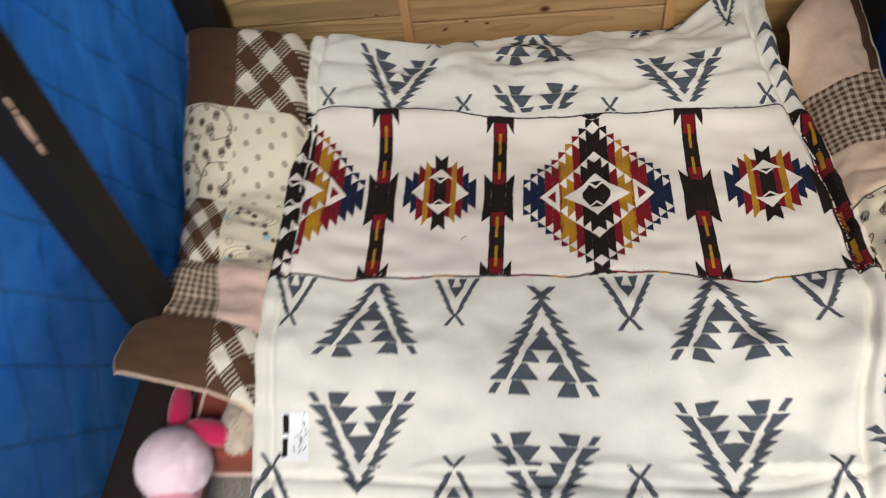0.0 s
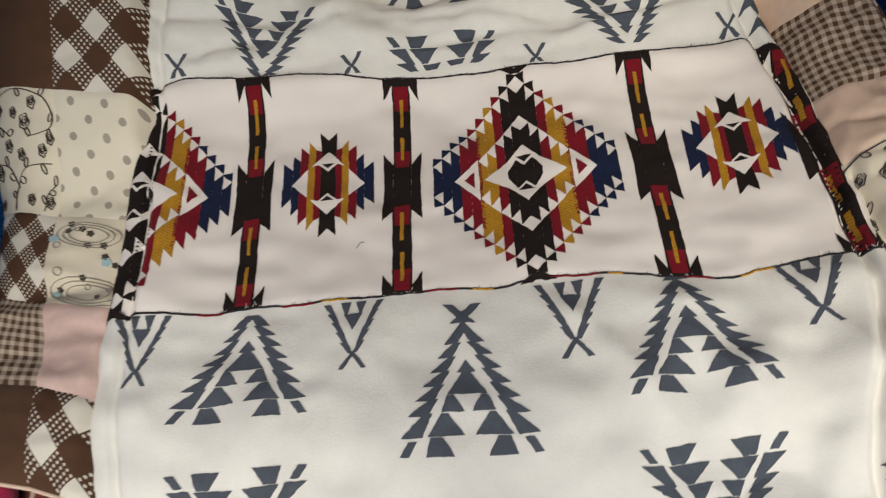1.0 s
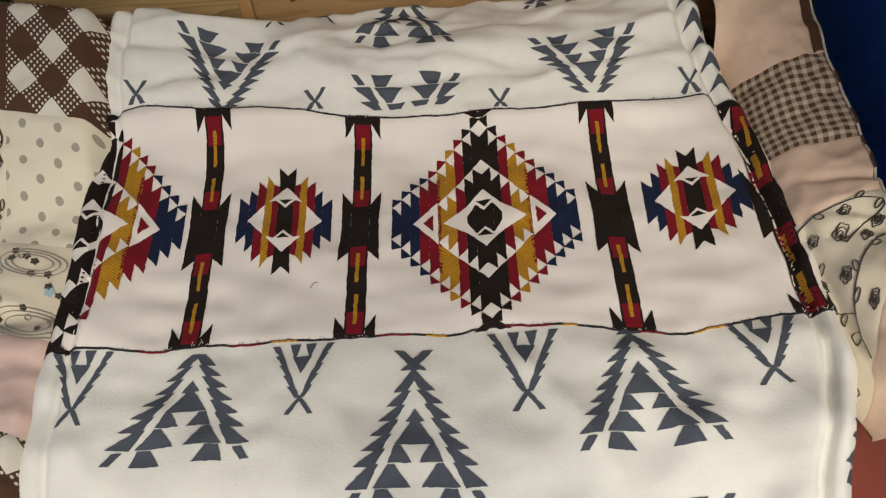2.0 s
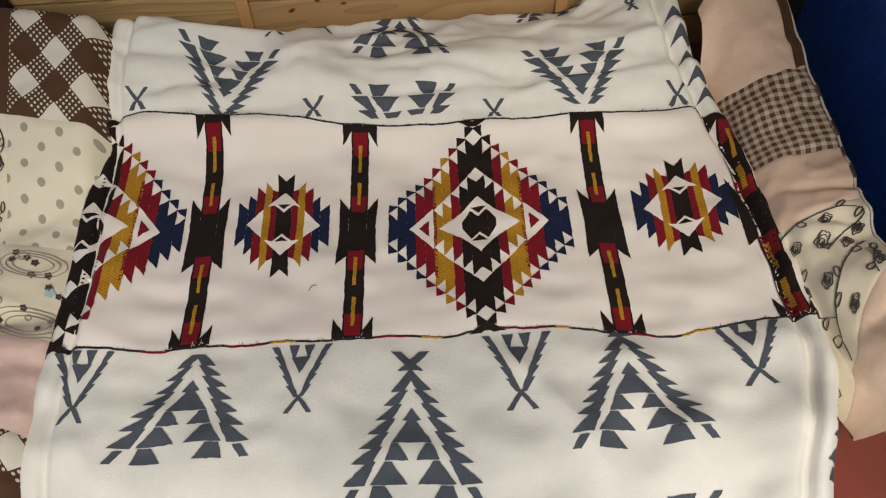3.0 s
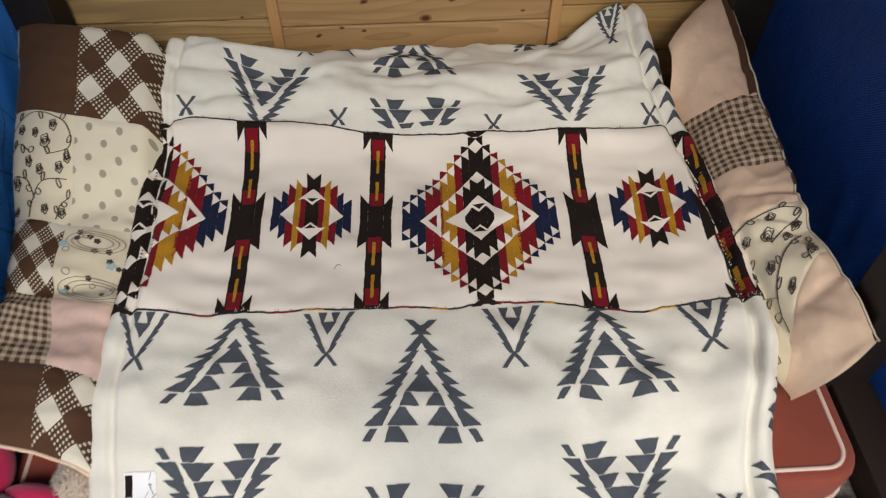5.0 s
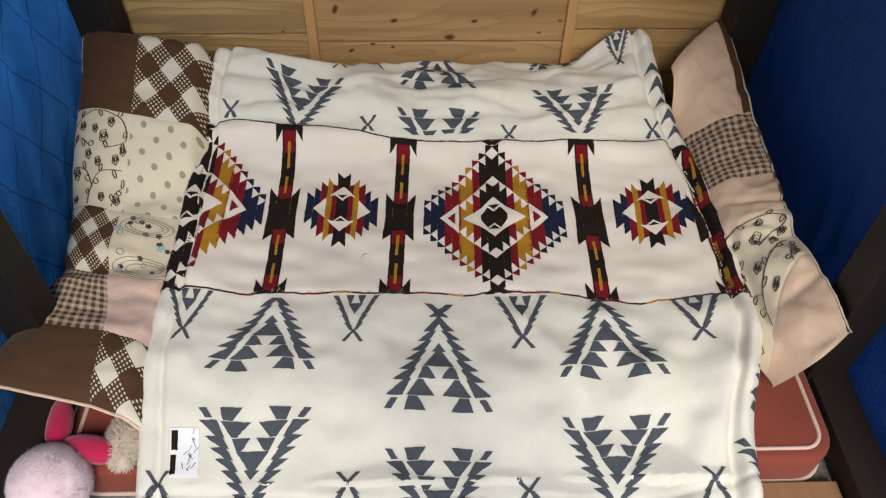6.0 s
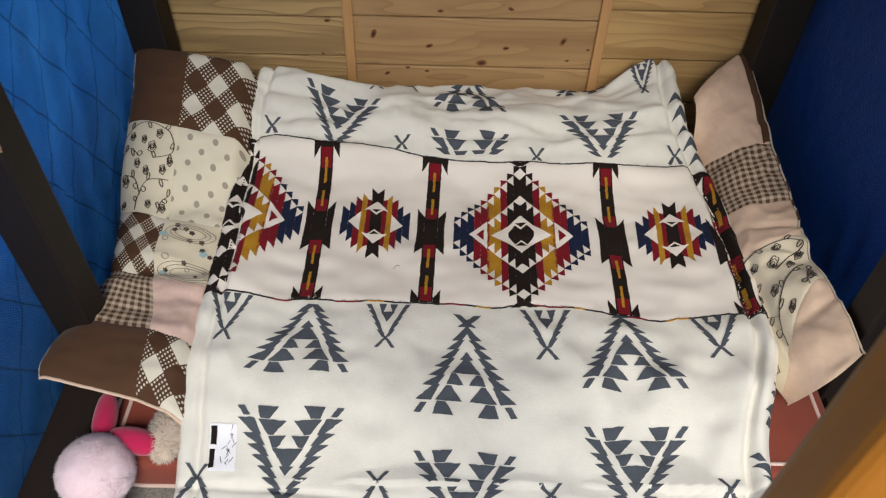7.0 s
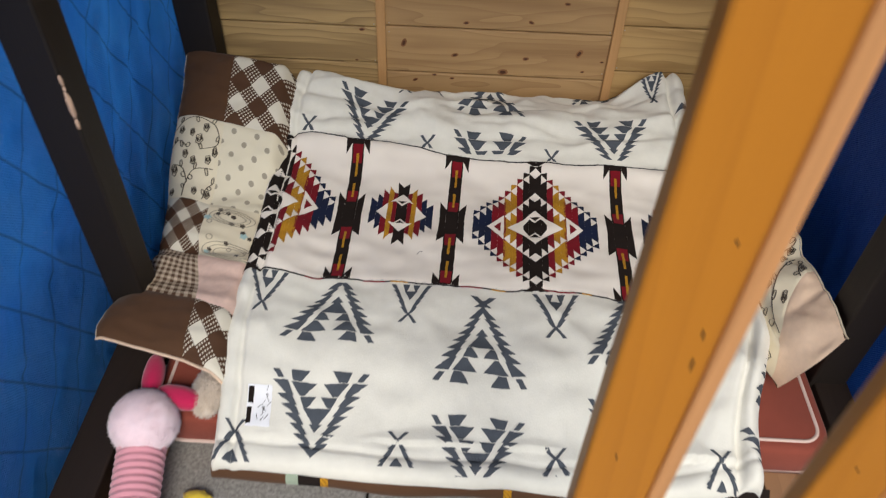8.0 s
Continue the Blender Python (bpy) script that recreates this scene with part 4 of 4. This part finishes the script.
def right_top(s, t):
    """The pillow leaning on the dark posts: s from its low inner rim to its high outer rim."""
    y = -0.150 + 0.665 * t + 0.012 * s - 0.014 * math.sin(math.pi * s) * smooth(0.16, 0.0, t) - 0.05 * s * smooth(0.25, 0.6, t) * smooth(0.95, 0.7, t)
    y -= 0.075 * (1 - s) ** 1.3 * smooth(0.72, 1.0, t)
    xi = 0.492 + 0.018 * smooth(0.4, 0.0, t) + 0.020 * smooth(0.10, 0.0, t)
    xo = 0.596 - 0.010 * math.exp(-((t - 0.35) / 0.15) ** 2)
    zi = 0.092 + 0.12 * smooth(0.68, 1.0, t) - 0.006 * smooth(0.2, 0.0, t)
    zo = 0.203 + 0.05 * smooth(0.6, 1.0, t)
    bulge = 0.022 * math.sin(math.pi * s) * (0.35 + 0.65 * math.sin(math.pi * min(1.0, max(0.0, t))))
    x = xi + (xo - xi) * s - bulge * 0.6
    z = zi + (zo - zi) * s + bulge * 0.8
    z += 0.005 * fold(x, y, 15, 31.0) + 0.005 * (1 - 2 * abs(fold(x * 1.4 + y * 0.5, y * 0.8, 26, 33.0))) + 0.002 * fold(x, y, 60, 35.0)
    z -= 0.010 * math.exp(-((t - 0.27) / 0.03) ** 2) * s
    z -= 0.011 * math.exp(-((s - 0.36 - 0.25 * (t - 0.2)) / 0.045) ** 2) * smooth(0.03, 0.1, t) * smooth(0.40, 0.32, t)
    z += 0.012 * smooth(0.16, 0.05, t) * math.sin(math.pi * s)
    for t0, lean, deep in ((0.50, 0.10, 0.007), (0.42, 0.12, 0.006), (0.34, 0.06, 0.006), (0.10, -0.05, 0.005), (0.05, 0.04, 0.004)):
        z -= deep * math.exp(-((t - t0 + lean * s) / 0.012) ** 2) * smooth(0.25, 0.7, s)
    return (x, y, z)


def slant(s):
    """Border between the plain end patch and the flowered one, oblique across the pillow."""
    return 0.025 + 0.185 * smooth(-0.1, 1.0, s)


def ribbons(name, lines, top, s_map, material, parent, width=0.0014, lift=0.0012):
    """Drawn lines on a pillow: each a list of patch places (a, b) in 0..1."""
    verts, faces = [], []
    for line in lines:
        pts = [Vector(top(*s_map(a, b))) for a, b in line]
        k = len(verts)
        for i, p in enumerate(pts):
            d = pts[min(i + 1, len(pts) - 1)] - pts[max(i - 1, 0)]
            side = d.cross(Vector((0, 0, 1)))
            side = side.normalized() * width * 0.5 if side.length > 1e-9 else Vector((width / 2, 0, 0))
            up = side.cross(d).normalized() * lift
            if up.z < 0:
                up = -up
            verts += [p + up - side, p + up + side]
        for i in range(len(pts) - 1):
            a = k + 2 * i
            faces.append((a, a + 1, a + 3, a + 2))
    return tagged(raw(name, verts, faces, material, parent, smooth=False), kind="stuff")


def vine_lines(rng):
    """Trailing stems with looped leaves and curled roses."""
    lines = []

    def leaf(x, y, ang, ln):
        c, s = math.cos(ang), math.sin(ang)
        pts = []
        for k in range(11):
            a = 2 * math.pi * k / 10
            u, v = ln * (0.5 - 0.5 * math.cos(a)), ln * 0.28 * math.sin(a)
            pts.append((x + u * c - v * s, y + u * s + v * c))
        lines.append(pts)

    def rose(x, y, r):
        lines.append([(x + r * (1 + 0.14 * math.cos(5 * a)) * math.cos(a), y + r * (1 + 0.14 * math.cos(5 * a)) * math.sin(a)) for a in [2 * math.pi * k / 20 for k in range(21)]])
        lines.append([(x + r * 0.75 * (1 - k / 26) * math.cos(k * 0.6), y + r * 0.75 * (1 - k / 26) * math.sin(k * 0.6)) for k in range(22)])

    def stem(*knots):
        pts = []
        for i in range(len(knots) - 1):
            p0, p1, p2, p3 = knots[max(i - 1, 0)], knots[i], knots[i + 1], knots[min(i + 2, len(knots) - 1)]
            for k in range(6):
                f = k / 6
                pts.append(tuple(0.5 * (2 * b + (c - a) * f + (2 * a - 5 * b + 4 * c - d) * f * f + (3 * b - a - 3 * c + d) * f ** 3) for a, b, c, d in zip(p0, p1, p2, p3)))
        pts.append(knots[-1])
        lines.append(pts)
        for k in range(3, len(pts) - 1, 4):
            (xa, ya), (xb, yb) = pts[k - 1], pts[k]
            leaf(xb, yb, math.atan2(yb - ya, xb - xa) + (0.9 if k % 8 < 4 else -0.9), 0.085)

    stem((0.36, 0.02), (0.42, 0.25), (0.60, 0.38), (0.92, 0.42))
    stem((0.42, 0.22), (0.32, 0.36), (0.12, 0.40))
    stem((0.03, 0.80), (0.40, 0.97), (0.85, 0.92), (0.95, 0.70), (0.62, 0.60))
    stem((0.04, 0.60), (0.20, 0.67), (0.36, 0.60))
    stem((0.80, 0.03), (0.84, 0.18), (0.95, 0.27))
    for x, y, r in ((0.80, 0.50, 0.050), (0.14, 0.31, 0.055), (0.50, 0.45, 0.045), (0.60, 0.72, 0.065), (0.90, 0.60, 0.045), (0.33, 0.54, 0.045), (0.12, 0.10, 0.045), (0.60, 0.12, 0.045), (0.90, 0.12, 0.050), (0.70, 0.86, 0.050), (0.20, 0.82, 0.045), (0.42, 0.80, 0.040)):
        rose(x + rng.uniform(-0.02, 0.02), y + rng.uniform(-0.02, 0.02), r)
    return lines


def paisley_lines(rng):
    lines = []
    for cx, cy, r in ((0.35, 0.78, 0.2), (0.4, 0.15, 0.24)):
        for q in (1.0, 0.8, 0.6):
            lines.append([(cx + 1.5 * r * q * math.cos(a), cy + r * 0.7 * q * math.sin(a)) for a in [2 * math.pi * k / 24 for k in range(25)]])
    for _ in range(9):
        x, y, r = rng.uniform(0.08, 0.92), rng.uniform(0.1, 0.9), rng.uniform(0.025, 0.05)
        lines.append([(x + r * math.cos(a), y + r * math.sin(a)) for a in [2 * math.pi * k / 12 for k in range(13)]])
    return lines


def blobs(name, spots, top, s_map, material, parent):
    verts, faces = [], []
    for a, b, r in spots:
        k = len(verts)
        for i in range(10):
            w = 2 * math.pi * i / 10
            rr = r * (1 + 0.18 * math.cos(5 * w))
            p = Vector(top(*s_map(a + rr * math.cos(w), b + rr * math.sin(w))))
            verts.append((p.x, p.y, p.z + 0.0012))
        faces.append(tuple(range(k, k + 10)))
    return tagged(raw(name, verts, faces, material, parent, smooth=False), kind="stuff")


def left_pillow():
    rng = random.Random(5)
    t = thing("pillow", "patchwork pillow in brown, cream and pink prints, tucked under the blanket", "pillow", "patchwork pillows")
    cols = ((0.0, L_SPLIT), (L_SPLIT, 1.0))
    looks = ((BROWN, ARGYLE), (GINGHAM, ROSE), (ARGYLE, CREAM), (CREAM, DOTTED), (BROWN, ARGYLE))
    for r, pair in enumerate(looks):
        for c, m in enumerate(pair):
            s0, s1 = cols[c]
            t0, t1 = L_ROWS[r], L_ROWS[r + 1]
            pillow_patch("patch", left_top, s0, s1, t0, t1, (0.118 if c == 0 else 0.15, 0.64 * (t1 - t0)), m, t)
    place = lambda c, r: (lambda a, b: (cols[c][0] + (cols[c][1] - cols[c][0]) * a, L_ROWS[r] + (L_ROWS[r + 1] - L_ROWS[r]) * b))
    ribbons("flower_print", vine_lines(rng), left_top, place(0, 3), LINE, t, 0.0019)
    ribbons("paisley_print", paisley_lines(rng), left_top, place(1, 2), TAUPE, t, 0.0016)
    blobs("spot_print", [(rng.uniform(0.15, 0.6), rng.uniform(0.55, 0.9), 0.035) for _ in range(7)] + [(rng.uniform(0.1, 0.8), rng.uniform(0.1, 0.5), 0.03) for _ in range(6)], left_top, place(1, 2), LINE, t)
    blobs("teal_print", [(0.04, 0.72, 0.05), (0.55, 0.50, 0.05), (0.1, 0.12, 0.04)], left_top, place(1, 2), TEAL, t)
    underside("back_cloth", left_top, 0.05, PINK, t)
    pts = [left_top(0.001 + 0.998 * k / 60, 0.0) for k in range(61)]
    tube("rim_seam", [(x, y - 0.001, z - 0.004) for x, y, z in pts], 0.0024, PINK, t, "pale pink rim of the pillow")
    pts = [left_top(0.0, k / 90) for k in range(91)]
    tube("rim_seam", [(x, y, z - 0.003) for x, y, z in pts], 0.0016, CREAM, t)
    return t


def right_pillow():
    rng = random.Random(8)
    t = thing("pillow", "pink and gingham patchwork pillow leaning on the dark posts", "pillow", "patchwork pillows")
    for r, m in enumerate((PINK, CREAM, PINK, GINGHAM, PINK)):
        t0, t1 = R_ROWS[r], R_ROWS[r + 1]
        size = (0.155, 0.66 * (t1 - t0))
        pillow_patch("patch", right_top, 0.0, 1.0, slant if r == 1 else t0, slant if r == 0 else t1, size, m, t, 30)
    place = lambda a, b: (a, slant(a) + (R_ROWS[2] - slant(a)) * b)
    ribbons("flower_print", vine_lines(rng), right_top, place, LINE, t, 0.0018)
    underside("back_cloth", right_top, 0.06, BROWN, t)
    pts = [right_top(1.0, k / 90) for k in range(91)]
    tube("rim_seam", [(x + 0.002, y, z - 0.001) for x, y, z in pts], 0.0015, CREAM, t, "cream printed rim of the pillow")
    for a, b in ((0.42, 0.47), (0.50, 0.53), (0.56, 0.60), (0.66, 0.69)):
        seg = [right_top(1.0, a + (b - a) * k / 8) for k in range(9)]
        tube("rim_seam", [(x + 0.0024, y, z - 0.0006) for x, y, z in seg], 0.0018, BROWN, t, "brown printed stretch of the rim")
    pts = [right_top(0.965, 0.735 + 0.262 * k / 30) for k in range(31)]
    tube("rim_seam", [(x, y, z) for x, y, z in pts], 0.006, BROWN, t, "brown strip along the pillow rim")
    return t


left_pillow()
right_pillow()


# ---- soft toy and small things by the mattress ----
def tufts(name, center, radii, count, length, material, parent, seed):
    """Short tapering hairs standing on an ellipsoid."""
    rng = random.Random(seed)
    verts, faces = [], []
    for _ in range(count):
        z, a = rng.uniform(-0.7, 1), rng.uniform(0, 2 * math.pi)
        q = math.sqrt(1 - z * z)
        d = Vector((q * math.cos(a), q * math.sin(a), z))
        base = Vector([c + e * k * 0.97 for c, e, k in zip(center, d, radii)])
        side = d.orthogonal().normalized()
        side.rotate(Matrix.Rotation(rng.uniform(0, 6.3), 3, d))
        w = length * 0.16
        tip = base + d * length * rng.uniform(0.6, 1.2) + Vector([rng.uniform(-0.5, 0.5) * length for _ in range(3)])
        other = d.cross(side)
        k = len(verts)
        verts += [base + side * w, base - side * w * 0.5 + other * w * 0.8, base - side * w * 0.5 - other * w * 0.8, tip]
        faces += [(k, k + 1, k + 3), (k + 1, k + 2, k + 3), (k + 2, k, k + 3)]
    return tagged(raw(name, verts, faces, material, parent, smooth=True), kind="stuff")


def soft_toy():
    t = thing("soft_toy", "pink plush toy with a fluffy ball head and ribbed neck", "soft toy")
    c, r = (-0.437, -0.268, 0.082), (0.049, 0.049, 0.048)
    part("head", blob_bm(c, r, 0.06, 4.0, 2.0), FLUFF, t, "fluffy pale pink ball", True)
    tufts("fluff", c, r, 9000, 0.0038, FLUFF, t, 3)
    # ribbed neck lying on the floor
    n, m = 90, 24
    a, b = Vector((-0.436, -0.300, 0.062)), Vector((-0.404, -0.50, 0.040))
    axis = (b - a).normalized()
    side = axis.cross(Vector((0, 0, 1))).normalized()
    up = side.cross(axis)
    verts = []
    for i in range(n + 1):
        f = i / n
        rad = 0.034 + 0.0017 * math.sin(2 * math.pi * f * 19) - 0.002 * f
        for j in range(m):
            w = 2 * math.pi * j / m
            verts.append(a + (b - a) * f + (side * math.cos(w) + up * math.sin(w)) * rad)
    faces = [(i * m + j, i * m + (j + 1) % m, (i + 1) * m + (j + 1) % m, (i + 1) * m + j) for i in range(n) for j in range(m)]
    faces.append(tuple(n * m + j for j in range(m)))
    raw("neck", verts, faces, RIB_PINK, t, "ribbed pink plush neck")
    for pos, radii, turn in (((-0.446, -0.190, 0.092), (0.0165, 0.040, 0.017), 8), ((-0.394, -0.226, 0.090), (0.040, 0.018, 0.017), -14)):
        bm = blob_bm((0, 0, 0), radii, 0.10, 2.0, pos[0] * 40, 3)
        bmesh.ops.transform(bm, matrix=pose(*pos, 0, 0, turn), verts=bm.verts[:])
        part("foot", bm, HOT_PINK, t, "hot pink plush pad", True)
    return t


soft_toy()


def fur_scrap():
    t = thing("fur_cushion", "beige fluffy fleece scrap between mattress and blanket", "fleece")
    c, r = (-0.352, -0.208, 0.088), (0.026, 0.046, 0.016)
    part("pad", blob_bm(c, r, 0.15, 3.0, 6.0, 3), BEIGE_FUR, t, smooth=True)
    tufts("fluff", c, r, 2600, 0.0060, BEIGE_FUR, t, 9)


fur_scrap()
tagged(part("plush_scrap", blob_bm((-0.352, -0.348, 0.010), (0.022, 0.014, 0.0095), 0.25, 2.5, 4.0, 3), YELLOW, smooth=True), "small yellow plush scrap on the stone floor", "toy")
tagged(part("floor_board", box_bm((0.498, -1.2, 0.0), (0.608, -0.258, 0.020), 0.002), TAN_BOARD), "tan wooden board on the floor beside the sill", "board", "floor boards")
tagged(part("floor_board", box_bm((-0.4795, -1.2, 0.0), (-0.420, -0.262, 0.012), 0.002), TAN_BOARD), "tan wooden board on the floor beside the sill", "board", "floor boards")
